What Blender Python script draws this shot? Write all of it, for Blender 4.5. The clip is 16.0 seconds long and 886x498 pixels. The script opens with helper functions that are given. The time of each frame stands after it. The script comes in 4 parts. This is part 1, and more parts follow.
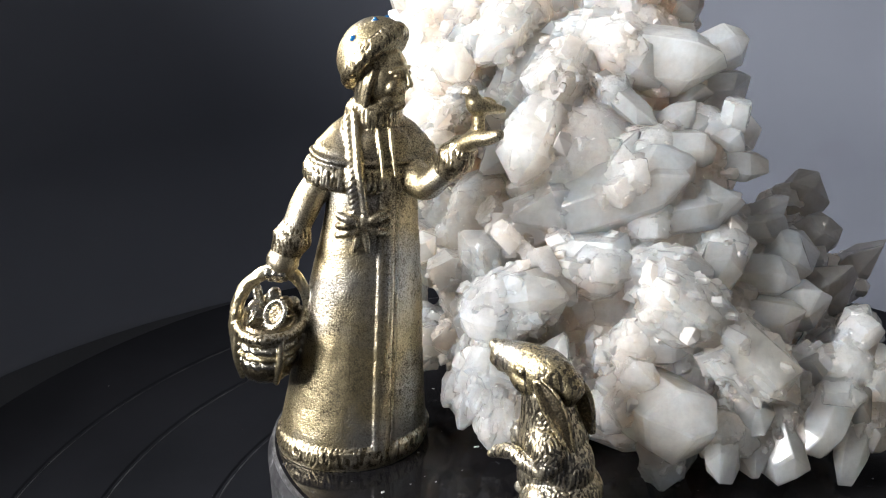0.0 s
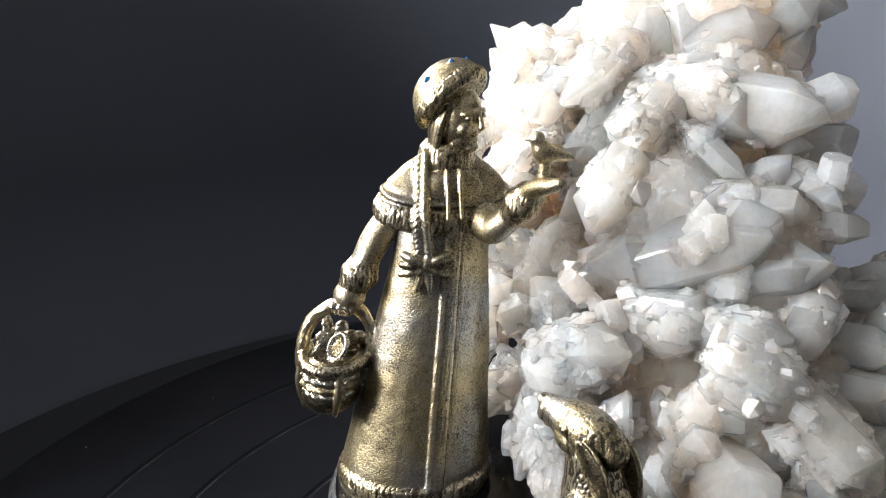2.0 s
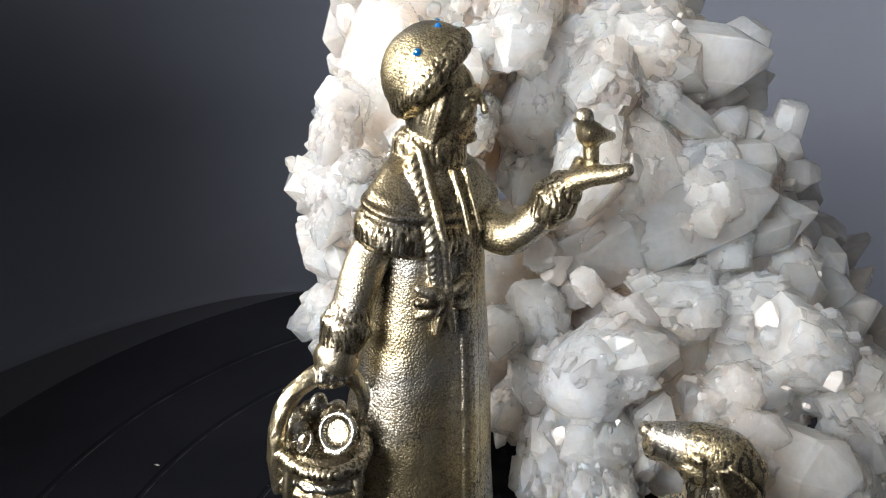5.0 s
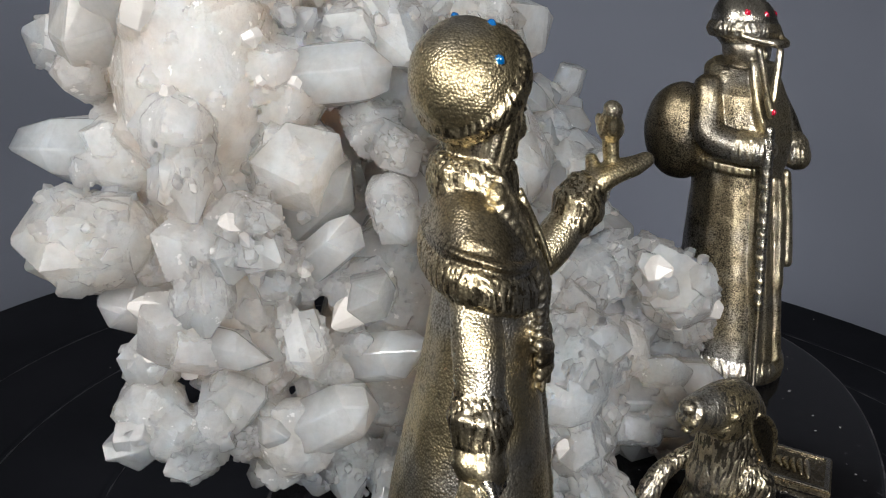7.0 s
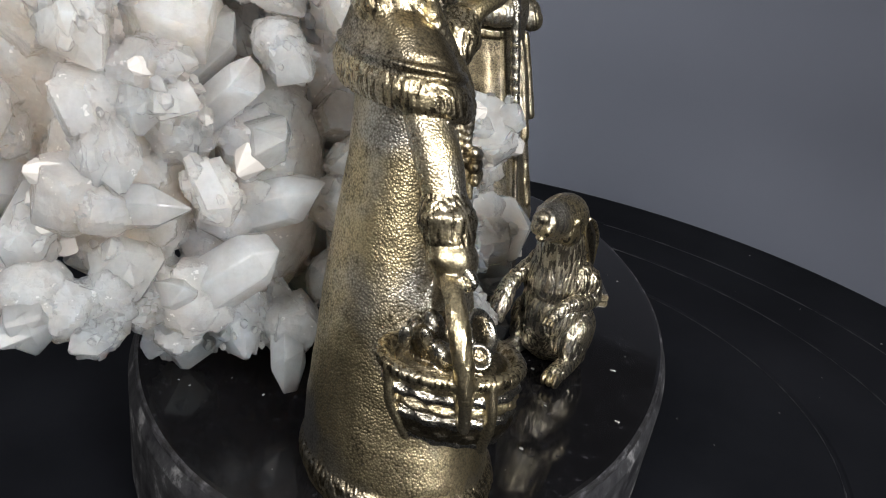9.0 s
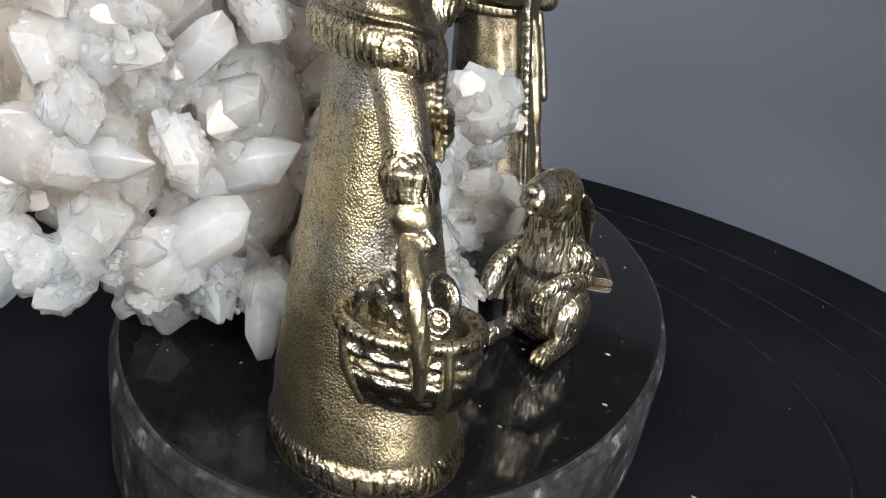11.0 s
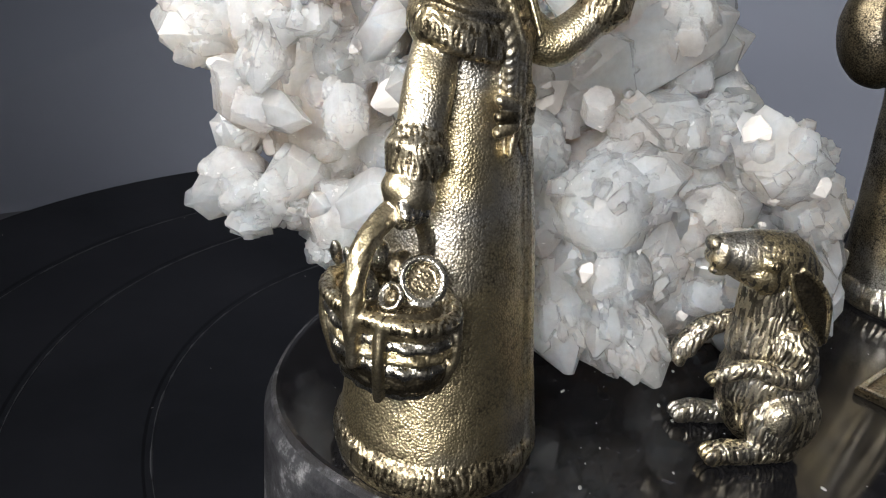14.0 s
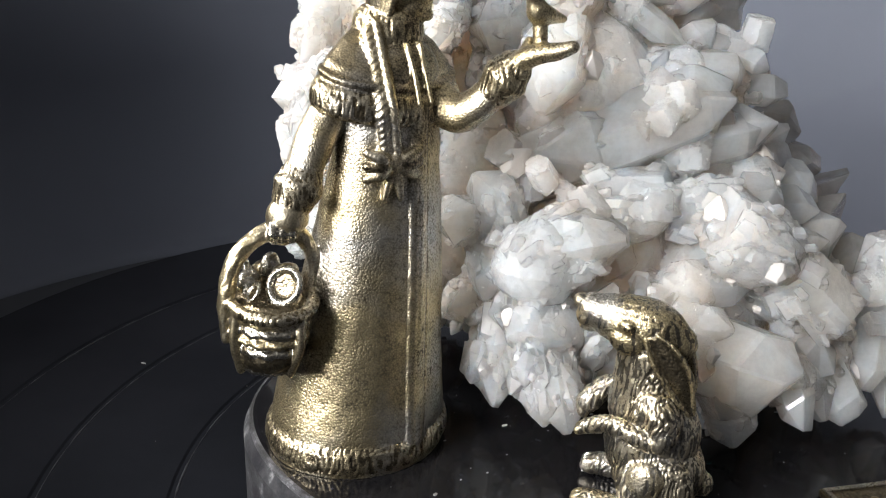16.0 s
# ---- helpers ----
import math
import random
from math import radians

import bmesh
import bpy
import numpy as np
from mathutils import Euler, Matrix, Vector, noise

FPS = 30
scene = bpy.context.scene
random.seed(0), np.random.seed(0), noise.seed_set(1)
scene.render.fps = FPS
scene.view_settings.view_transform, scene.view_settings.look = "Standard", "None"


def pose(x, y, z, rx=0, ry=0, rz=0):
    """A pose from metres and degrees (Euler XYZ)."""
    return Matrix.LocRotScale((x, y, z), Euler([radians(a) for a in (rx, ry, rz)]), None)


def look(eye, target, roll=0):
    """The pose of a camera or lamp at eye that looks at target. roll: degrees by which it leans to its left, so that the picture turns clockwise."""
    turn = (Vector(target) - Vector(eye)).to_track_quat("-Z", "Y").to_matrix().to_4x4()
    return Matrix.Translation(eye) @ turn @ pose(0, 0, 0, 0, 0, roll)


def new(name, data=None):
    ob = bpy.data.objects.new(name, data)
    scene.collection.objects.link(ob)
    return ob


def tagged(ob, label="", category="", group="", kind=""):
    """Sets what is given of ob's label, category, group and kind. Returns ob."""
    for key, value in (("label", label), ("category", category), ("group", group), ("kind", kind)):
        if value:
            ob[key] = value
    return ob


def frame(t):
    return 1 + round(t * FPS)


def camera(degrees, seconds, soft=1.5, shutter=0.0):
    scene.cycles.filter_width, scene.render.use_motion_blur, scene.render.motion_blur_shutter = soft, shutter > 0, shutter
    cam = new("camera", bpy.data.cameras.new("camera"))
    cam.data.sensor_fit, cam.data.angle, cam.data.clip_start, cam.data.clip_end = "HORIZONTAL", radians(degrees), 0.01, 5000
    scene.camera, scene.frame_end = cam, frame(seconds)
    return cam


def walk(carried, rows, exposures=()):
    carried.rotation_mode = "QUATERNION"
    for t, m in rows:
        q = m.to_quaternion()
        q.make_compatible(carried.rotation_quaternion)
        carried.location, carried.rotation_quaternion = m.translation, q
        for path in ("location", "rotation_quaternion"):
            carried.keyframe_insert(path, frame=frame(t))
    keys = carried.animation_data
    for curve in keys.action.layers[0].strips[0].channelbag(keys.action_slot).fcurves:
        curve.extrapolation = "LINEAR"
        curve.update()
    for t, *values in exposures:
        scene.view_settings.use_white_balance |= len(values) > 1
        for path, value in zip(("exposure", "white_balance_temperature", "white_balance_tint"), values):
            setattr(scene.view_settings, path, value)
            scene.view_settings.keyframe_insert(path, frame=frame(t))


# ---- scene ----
cam = camera(50.1, 16.0, soft=1.1)
METRES, EYE, TILT, LEAN, TURN = 0.45, 0.0985, -19.8, -1.4, 0.0
ROWS = [
    (0.0, 0.0, 0.0, 0.0, -0.0, 0.0, 0.0),
    (0.5, 0.0162, 0.001, 0.0085, 3.6, 0.86, -1.22),
    (1.0, 0.0274, -0.003, 0.0139, 6.6, 1.17, -2.29),
    (1.5, 0.0504, 0.0056, 0.0101, 10.38, 1.32, -3.66),
    (2.0, 0.0437, 0.0082, 0.0103, 10.63, 0.94, -3.78),
    (2.5, 0.0371, 0.0192, 0.0061, 9.95, 0.49, -3.62),
    (3.0, 0.0281, 0.0263, 0.0056, 9.17, 0.45, -3.43),
    (3.5, -0.0036, 0.0342, 0.013, 4.29, 0.26, -1.92),
    (4.0, -0.0419, 0.055, 0.0168, -2.58, -0.26, 0.18),
    (4.5, -0.0876, 0.0778, 0.0269, -11.42, -1.29, 2.9),
    (7.0, -0.244, 0.2964, 0.0979, -68.39, -14.77, 12.97),
    (7.5, -0.2505, 0.3387, 0.1138, -81.08, -18.81, 13.09),
    (8.0, -0.2672, 0.3639, 0.1151, -89.45, -21.93, 12.62),
    (8.5, -0.2784, 0.3699, 0.1077, -92.32, -23.5, 12.1),
    (9.0, -0.2831, 0.3782, 0.0949, -93.39, -24.41, 11.68),
    (11.5, -0.2778, 0.3387, 0.0705, -86.75, -22.86, 10.98),
    (12.0, -0.2678, 0.3028, 0.0615, -78.38, -19.95, 11.36),
    (12.5, -0.2566, 0.2623, 0.0534, -69.07, -16.53, 11.11),
    (13.0, -0.2506, 0.2454, 0.0508, -61.84, -14.2, 10.47),
    (13.5, -0.232, 0.2146, 0.0287, -50.58, -11.01, 8.95),
    (14.0, -0.2188, 0.2172, 0.0188, -45.74, -9.77, 8.13),
    (14.5, -0.1997, 0.1865, 0.0131, -39.29, -7.88, 7.18),
    (15.0, -0.1747, 0.1497, 0.0046, -31.13, -5.69, 5.92),
    (15.5, -0.1516, 0.1265, -0.0041, -26.41, -4.4, 4.91),
    (16.0, -0.1129, 0.0874, -0.0064, -18.55, -2.15, 3.15),
]
EXPOSURES = [(0, .86), (3, .86), (4.5, .6), (7, -.35), (8, -.65), (9, -.05), (11.5, .28), (13, .25), (14.5, .25), (16, .75)]
walk(cam, [(t, pose(0, 0, EYE, TILT, LEAN, TURN) @ pose(METRES * x, METRES * y, METRES * z, 90 + pitch, roll, yaw)) for t, x, y, z, yaw, pitch, roll in ROWS], EXPOSURES)

# ---- world and lamps ----
scene.view_settings.exposure = 0.0
world = bpy.data.worlds.new("world")
scene.world = world
world.use_nodes = True
world.node_tree.nodes["Background"].inputs[0].default_value = (0.635, 0.62, 0.60, 1)
world.node_tree.nodes["Background"].inputs[1].default_value = 0.28


def area_lamp(name, eye, target, size, watts, colour, spread):
    data = bpy.data.lights.new(name, "AREA")
    data.shape, data.size, data.energy, data.color, data.spread = "DISK", size, watts, colour, radians(spread)
    ob = new(name, data)
    ob.matrix_world = look(eye, target)
    return ob


area_lamp("window_lamp", (-0.54, 0.50, 0.40), (0.02, 0.17, 0.03), 0.36, 3.6, (1.0, 0.965, 0.915), 150)
# unseen lamp, added as a second stand-in for the single light from the left
area_lamp("added_side_lamp", (-0.54, -0.10, 0.32), (0.02, 0.17, 0.03), 0.34, 0.60, (1.0, 0.98, 0.96), 44)


# ---- materials ----
def material(name, base, rough=0.5, metal=0.0):
    m = bpy.data.materials.new(name)
    m.use_nodes = True
    b = m.node_tree.nodes["Principled BSDF"]
    b.inputs["Base Color"].default_value = (*base, 1)
    b.inputs["Roughness"].default_value = rough
    b.inputs["Metallic"].default_value = metal
    return m, m.node_tree.nodes, m.node_tree.links, b


def noise_node(nodes, links, scale, detail=4.0, rough=0.6, coord="Object"):
    tc = nodes.new("ShaderNodeNewGeometry" if coord == "Position" else "ShaderNodeTexCoord")
    n = nodes.new("ShaderNodeTexNoise")
    n.inputs["Scale"].default_value, n.inputs["Detail"].default_value, n.inputs["Roughness"].default_value = scale, detail, rough
    links.new(tc.outputs[coord], n.inputs["Vector"])
    return n


def ramp(nodes, links, src, stops):
    r = nodes.new("ShaderNodeValToRGB")
    while len(r.color_ramp.elements) < len(stops):
        r.color_ramp.elements.new(0.5)
    for e, (at, c) in zip(r.color_ramp.elements, stops):
        e.position, e.color = at, (*c, 1) if len(c) == 3 else c
    links.new(src, r.inputs[0])
    return r


def bump(nodes, links, b, src, strength, distance, after=None):
    n = nodes.new("ShaderNodeBump")
    n.inputs["Strength"].default_value, n.inputs["Distance"].default_value = strength, distance
    links.new(src, n.inputs["Height"])
    if after:
        links.new(after.outputs[0], n.inputs["Normal"])
    links.new(n.outputs[0], b.inputs["Normal"])
    return n


def brass(name, light, dark, grain, depth, rough=(0.26, 0.46), share=(0.12, 0.36), silver=0.0):
    """Cast antique brass with a pebbled skin: rubbed bright metal, dark patina in patches and in the pits of the cast grain, greyed here and there."""
    m, nodes, links, b = material(name, light, 0.3, 1.0)
    large, small, grey = noise_node(nodes, links, 95, 5, 0.65), noise_node(nodes, links, 1500, 4, 0.65), noise_node(nodes, links, 70, 3, 0.5)
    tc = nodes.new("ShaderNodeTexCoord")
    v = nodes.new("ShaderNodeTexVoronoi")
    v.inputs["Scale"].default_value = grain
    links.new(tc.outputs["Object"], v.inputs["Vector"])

    def weighed(src, weight, add=None):
        n = nodes.new("ShaderNodeMath")
        n.operation = "MULTIPLY_ADD"
        n.inputs[1].default_value, n.inputs[2].default_value = weight, 0.0
        links.new(src, n.inputs[0])
        if add:
            links.new(add.outputs[0], n.inputs[2])
        return n
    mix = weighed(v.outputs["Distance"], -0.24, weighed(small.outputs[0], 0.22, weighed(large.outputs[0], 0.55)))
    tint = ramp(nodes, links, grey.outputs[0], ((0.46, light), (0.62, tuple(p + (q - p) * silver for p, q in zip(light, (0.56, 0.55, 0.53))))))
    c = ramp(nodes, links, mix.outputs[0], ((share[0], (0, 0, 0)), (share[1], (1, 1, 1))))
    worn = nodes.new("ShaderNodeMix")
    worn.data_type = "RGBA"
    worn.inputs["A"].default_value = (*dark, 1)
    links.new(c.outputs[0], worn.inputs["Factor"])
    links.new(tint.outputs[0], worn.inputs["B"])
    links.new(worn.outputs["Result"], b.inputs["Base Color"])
    r = ramp(nodes, links, mix.outputs[0], ((share[0], (rough[1],) * 3), (share[1], (rough[0],) * 3)))
    links.new(r.outputs[0], b.inputs["Roughness"])
    first = bump(nodes, links, b, v.outputs["Distance"], 0.8, depth)
    first.invert = True
    bump(nodes, links, b, small.outputs[0], 0.35, depth * 0.8, first)
    return m


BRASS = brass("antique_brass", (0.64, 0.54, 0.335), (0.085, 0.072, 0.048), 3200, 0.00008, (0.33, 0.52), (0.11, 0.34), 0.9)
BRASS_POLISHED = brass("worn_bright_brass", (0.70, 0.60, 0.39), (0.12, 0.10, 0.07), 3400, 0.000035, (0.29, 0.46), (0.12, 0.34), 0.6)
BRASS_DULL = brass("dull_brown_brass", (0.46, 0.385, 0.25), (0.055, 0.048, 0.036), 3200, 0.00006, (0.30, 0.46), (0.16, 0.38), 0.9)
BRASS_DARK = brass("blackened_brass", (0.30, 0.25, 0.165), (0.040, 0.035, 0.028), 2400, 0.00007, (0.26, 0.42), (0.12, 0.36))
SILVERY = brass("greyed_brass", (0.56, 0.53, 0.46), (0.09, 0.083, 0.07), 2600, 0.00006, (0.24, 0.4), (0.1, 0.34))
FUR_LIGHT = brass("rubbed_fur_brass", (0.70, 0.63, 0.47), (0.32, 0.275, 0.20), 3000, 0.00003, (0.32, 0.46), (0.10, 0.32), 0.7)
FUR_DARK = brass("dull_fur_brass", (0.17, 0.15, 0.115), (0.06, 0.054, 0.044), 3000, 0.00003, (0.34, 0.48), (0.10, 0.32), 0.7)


def gem(name, colour):
    m, nodes, links, b = material(name, colour, 0.05)
    b.inputs["Coat Weight"].default_value = 1.0
    b.inputs["Specular IOR Level"].default_value = 0.9
    return m


GEM_BLUE, GEM_RED = gem("blue_glass_gem", (0.0, 0.11, 0.34)), gem("red_glass_gem", (0.55, 0.01, 0.04))


def quartz(name, tint, stain, rough=0.12, relief=0.5, milk=0.85, clear=0.3):
    """Milky rock crystal: light goes into it and scatters; glossy faces with growth steps, veils and rust-tinged stains."""
    m, nodes, links, b = material(name, tint, rough)
    info = nodes.new("ShaderNodeObjectInfo")
    stains, veils = noise_node(nodes, links, 60, 4, 0.6, "Position"), noise_node(nodes, links, 330, 6, 0.7, "Position")
    c = ramp(nodes, links, stains.outputs[0], ((0.42, stain), (0.60, tint)))
    veil = ramp(nodes, links, veils.outputs[0], ((0.35, (0.86, 0.855, 0.85)), (0.60, (1.0, 1.0, 1.0))))
    both = nodes.new("ShaderNodeMix")
    both.data_type, both.blend_type = "RGBA", "MULTIPLY"
    both.inputs["Factor"].default_value = 1.0
    links.new(c.outputs[0], both.inputs["A"])
    links.new(veil.outputs[0], both.inputs["B"])
    hue = nodes.new("ShaderNodeHueSaturation")
    mr = nodes.new("ShaderNodeMapRange")
    mr.inputs[3].default_value, mr.inputs[4].default_value = 0.90, 1.04
    links.new(info.outputs["Random"], mr.inputs[0])
    links.new(mr.outputs[0], hue.inputs["Value"])
    links.new(both.outputs["Result"], hue.inputs["Color"])
    links.new(hue.outputs[0], b.inputs["Base Color"])
    b.inputs["Subsurface Weight"].default_value = milk
    b.inputs["Subsurface Radius"].default_value = (1.0, 0.82, 0.68)
    b.inputs["Subsurface Scale"].default_value = 0.04
    b.inputs["IOR"].default_value = 1.54
    b.inputs["Transmission Weight"].default_value = clear
    b.inputs["Specular IOR Level"].default_value = 0.6
    r = noise_node(nodes, links, 600, 4, 0.6, "Position")
    rr = ramp(nodes, links, r.outputs[0], ((0.38, (rough,) * 3), (0.68, (rough + 0.22,) * 3)))
    links.new(rr.outputs[0], b.inputs["Roughness"])
    tc = nodes.new("ShaderNodeNewGeometry")
    cells = nodes.new("ShaderNodeTexVoronoi")
    cells.inputs["Scale"].default_value = 700
    links.new(tc.outputs["Position"], cells.inputs["Vector"])
    first = bump(nodes, links, b, cells.outputs["Distance"], 0.35 * relief, 0.0006)
    bump(nodes, links, b, noise_node(nodes, links, 1100, 7, 0.75, "Position").outputs[0], 0.6 * relief, 0.0005, first)
    return m


QUARTZ = quartz("milky_quartz", (0.955, 0.932, 0.89), (0.88, 0.77, 0.67), 0.04, 0.5, 0.95, 0.28)
# the same quartz, with the shade of the right side put into its colour
QUARTZ_SHADED = quartz("shaded_quartz", (0.66, 0.64, 0.61), (0.54, 0.50, 0.46), 0.03, 0.2, 0.8, 0.6)
QUARTZ_CLEAR = quartz("greyish_quartz", (0.93, 0.935, 0.925), (0.90, 0.86, 0.82), 0.03, 0.3, 0.85, 0.6)
QUARTZ_FACE = quartz("glassy_quartz", (0.955, 0.936, 0.90), (0.89, 0.79, 0.70), 0.02, 0.15, 0.95, 0.33)
QUARTZ_CRUST = quartz("pinkish_quartz", (0.93, 0.90, 0.865), (0.83, 0.72, 0.63), 0.06, 0.9, 0.95, 0.25)


m, nodes, links, b = material("sparkling_quartz_dust", (0.93, 0.91, 0.885), 0.12)
n = noise_node(nodes, links, 300, 3)
links.new(ramp(nodes, links, n.outputs[0], ((0.35, (0.55, 0.525, 0.50)), (0.65, (0.62, 0.61, 0.595)))).outputs[0], b.inputs["Base Color"])
b.inputs["IOR"].default_value = 1.54
QUARTZ_SPARK = m


def stone(name):
    """Polished black stone with paler clouds and scratches."""
    m, nodes, links, b = material(name, (0.02, 0.02, 0.022), 0.08)
    n = noise_node(nodes, links, 420, 8, 0.75)
    c = ramp(nodes, links, n.outputs[0], ((0.48, (0.006, 0.006, 0.007)), (0.62, (0.010, 0.010, 0.012)), (0.76, (0.08, 0.08, 0.09))))
    links.new(c.outputs[0], b.inputs["Base Color"])
    r = noise_node(nodes, links, 40, 5)
    rr = ramp(nodes, links, r.outputs[0], ((0.35, (0.05,) * 3), (0.75, (0.15,) * 3)))
    links.new(rr.outputs[0], b.inputs["Roughness"])
    b.inputs["Specular IOR Level"].default_value = 0.28
    return m


STONE = stone("polished_black_stone")
m, nodes, links, b = material("rough_stone_side", (0.05, 0.05, 0.055), 0.7)
b.inputs["Specular IOR Level"].default_value = 0.1
n = noise_node(nodes, links, 160, 8, 0.7)
links.new(ramp(nodes, links, n.outputs[0], ((0.40, (0.016, 0.016, 0.019)), (0.56, (0.045, 0.046, 0.05)), (0.68, (0.24, 0.24, 0.25)))).outputs[0], b.inputs["Base Color"])
bump(nodes, links, b, n.outputs[0], 0.4, 0.0006)
STONE_SIDE = m
m, nodes, links, b = material("chipped_stone_edge", (0.2, 0.2, 0.2), 0.6)
n = noise_node(nodes, links, 300, 8, 0.75)
links.new(ramp(nodes, links, n.outputs[0], ((0.49, (0.012, 0.012, 0.014)), (0.60, (0.07, 0.07, 0.08)), (0.72, (0.36, 0.36, 0.37)))).outputs[0], b.inputs["Base Color"])
bump(nodes, links, b, n.outputs[0], 0.8, 0.0006)
STONE_EDGE = m
m, nodes, links, b = material("black_turntable_plastic", (0.016, 0.017, 0.021), 0.5)
n = noise_node(nodes, links, 30, 6)
links.new(ramp(nodes, links, n.outputs[0], ((0.3, (0.0065, 0.0072, 0.0095)), (0.75, (0.0125, 0.0135, 0.0175)))).outputs[0], b.inputs["Base Color"])
bump(nodes, links, b, noise_node(nodes, links, 1500, 2).outputs[0], 0.1, 0.0002)
b.inputs["Specular IOR Level"].default_value = 0.03
b.inputs["Roughness"].default_value = 0.85
MAT_BLACK = m
m, nodes, links, b = material("grey_backdrop_paper", (0.17, 0.172, 0.19), 0.9)
n = noise_node(nodes, links, 6, 5)
links.new(ramp(nodes, links, n.outputs[0], ((0.3, (0.096, 0.106, 0.136)), (0.7, (0.111, 0.122, 0.156)))).outputs[0], b.inputs["Base Color"])
PAPER = m
m, nodes, links, b = material("grey_table_paper", (0.06, 0.064, 0.075), 0.9)
n = noise_node(nodes, links, 8, 5)
links.new(ramp(nodes, links, n.outputs[0], ((0.3, (0.036, 0.039, 0.048)), (0.7, (0.045, 0.049, 0.059)))).outputs[0], b.inputs["Base Color"])
SHEET = m
m, nodes, links, b = material("grey_fill_wall", (0.1, 0.105, 0.115), 0.9)
n = noise_node(nodes, links, 40, 6)
links.new(ramp(nodes, links, n.outputs[0], ((0.3, (0.085, 0.088, 0.098)), (0.7, (0.115, 0.118, 0.13)))).outputs[0], b.inputs["Base Color"])
b.inputs["Specular IOR Level"].default_value = 0.1
FILL_WALL = m
DUST = material("pale_dust", (0.34, 0.34, 0.33), 0.8)[0]
GROOVE_SHEEN = material("groove_sheen_grey", (0.024, 0.026, 0.031), 0.6)[0]


# ---- mesh helpers ----
def mesh_object(name, bm, mats, parent=None, label="", smooth=False):
    bmesh.ops.recalc_face_normals(bm, faces=bm.faces)
    data = bpy.data.meshes.new(name)
    for f in bm.faces:
        f.smooth = smooth
    bm.to_mesh(data)
    bm.free()
    for mt in mats if isinstance(mats, (list, tuple)) else [mats]:
        data.materials.append(mt)
    ob = new(name, data)
    if parent:
        ob.parent = parent
    return tagged(ob, label) if label else ob


def part(name, bm, mat, parent, label="", smooth=False):
    return mesh_object(name, bm, mat, parent, label, smooth)


def rings_to_faces(bm, rings, mi, closed=True):
    vs = [[bm.verts.new(p) for p in ring] for ring in rings]
    n = len(vs[0])
    made = []
    for a, c in zip(vs, vs[1:]):
        for i in range(n):
            j = (i + 1) % n
            made.append(bm.faces.new((a[i], a[j], c[j], c[i])))
    if closed:
        made += [bm.faces.new(vs[0][::-1]), bm.faces.new(vs[-1])]
    for f in made:
        f.material_index = mi


def lathe(bm, profile, mi=0, ax=1.0, ay=1.0, turn=0.0, at=(0, 0, 0), tilt=None, seg=48, ripple=0.0, waves=0, phase=0.0):
    """A closed turned body with rows of radius, height, thinness, shift forwards; oval by ax, ay along the direction turn (degrees); ripple: ridges round it."""
    rot = Matrix.Rotation(radians(turn), 3, "Z")
    if tilt:
        rot = Euler([radians(a) for a in tilt]).to_matrix() @ rot
    rings = []
    for k, (r, z, *more) in enumerate(profile):
        thin, shift = (more + [1.0, 0.0][len(more):])
        ring = []
        for i in range(seg):
            a = 2 * math.pi * i / seg
            q = r + ripple * math.sin(waves * a + phase + 0.9 * k) * (0 < k < len(profile) - 1)
            ring.append(Vector(at) + rot @ Vector((q * ax * math.cos(a), q * ay * thin * math.sin(a) - shift, z)))
        rings.append(ring)
    rings_to_faces(bm, rings, mi)


def spline(points, n):
    """Points along a smooth line through the given ones (x, y, z, radius)."""
    pts = [np.array(p, float) for p in points]
    pts = [2 * pts[0] - pts[1], *pts, 2 * pts[-1] - pts[-2]]
    out = []
    for i in range(1, len(pts) - 2):
        for k in range(n):
            t = k / n
            a, p, c, d = pts[i - 1:i + 3]
            out.append(0.5 * (2 * p + (c - a) * t + (2 * a - 5 * p + 4 * c - d) * t * t + (3 * p - a - 3 * c + d) * t ** 3))
    return out + [pts[-2]]


def tube(bm, points, mi=0, seg=16, n=6, ripple=0.0, waves=0, flat=1.0):
    """A rounded limb along points of x, y, z, radius."""
    line = spline(points, n)
    up, rings = Vector((0, 0, 1)), []
    first, last = line[0], line[-1]
    way0, way1 = (line[1] - line[0])[:3], (line[-1] - line[-2])[:3]
    way0, way1 = way0 / (np.linalg.norm(way0) + 1e-12), way1 / (np.linalg.norm(way1) + 1e-12)
    cap = [(-0.85, 0.5), (-0.5, 0.86)]
    line = [np.r_[first[:3] + way0 * first[3] * d, first[3] * s] for d, s in cap] + line + [np.r_[last[:3] - way1 * last[3] * d, last[3] * s] for d, s in cap[::-1]]
    side = None
    for i, p in enumerate(line):
        w = Vector((line[min(i + 1, len(line) - 1)] - line[max(i - 1, 0)])[:3]).normalized()
        if side is None:
            side = w.cross(up if abs(w.z) < 0.9 else Vector((1, 0, 0))).normalized()
        side = (side - w * side.dot(w)).normalized()
        over = w.cross(side)
        ring = []
        for k in range(seg):
            a = 2 * math.pi * k / seg
            r = p[3] + ripple * math.sin(waves * a + 1.7 * i)
            ring.append(Vector(p[:3]) + side * r * math.cos(a) + over * r * flat * math.sin(a))
        rings.append(ring)
    rings_to_faces(bm, rings, mi)


def ball(bm, at, size, mi=0, turn=(0, 0, 0), fine=3):
    """An egg-shaped lump."""
    m4 = Matrix.LocRotScale(at, Euler([radians(a) for a in turn]), size if isinstance(size, tuple) else (size,) * 3)
    had = len(bm.faces)
    bmesh.ops.create_icosphere(bm, subdivisions=fine, radius=1.0, matrix=m4)
    bm.faces.ensure_lookup_table()
    for f in bm.faces[had:]:
        f.material_index = mi


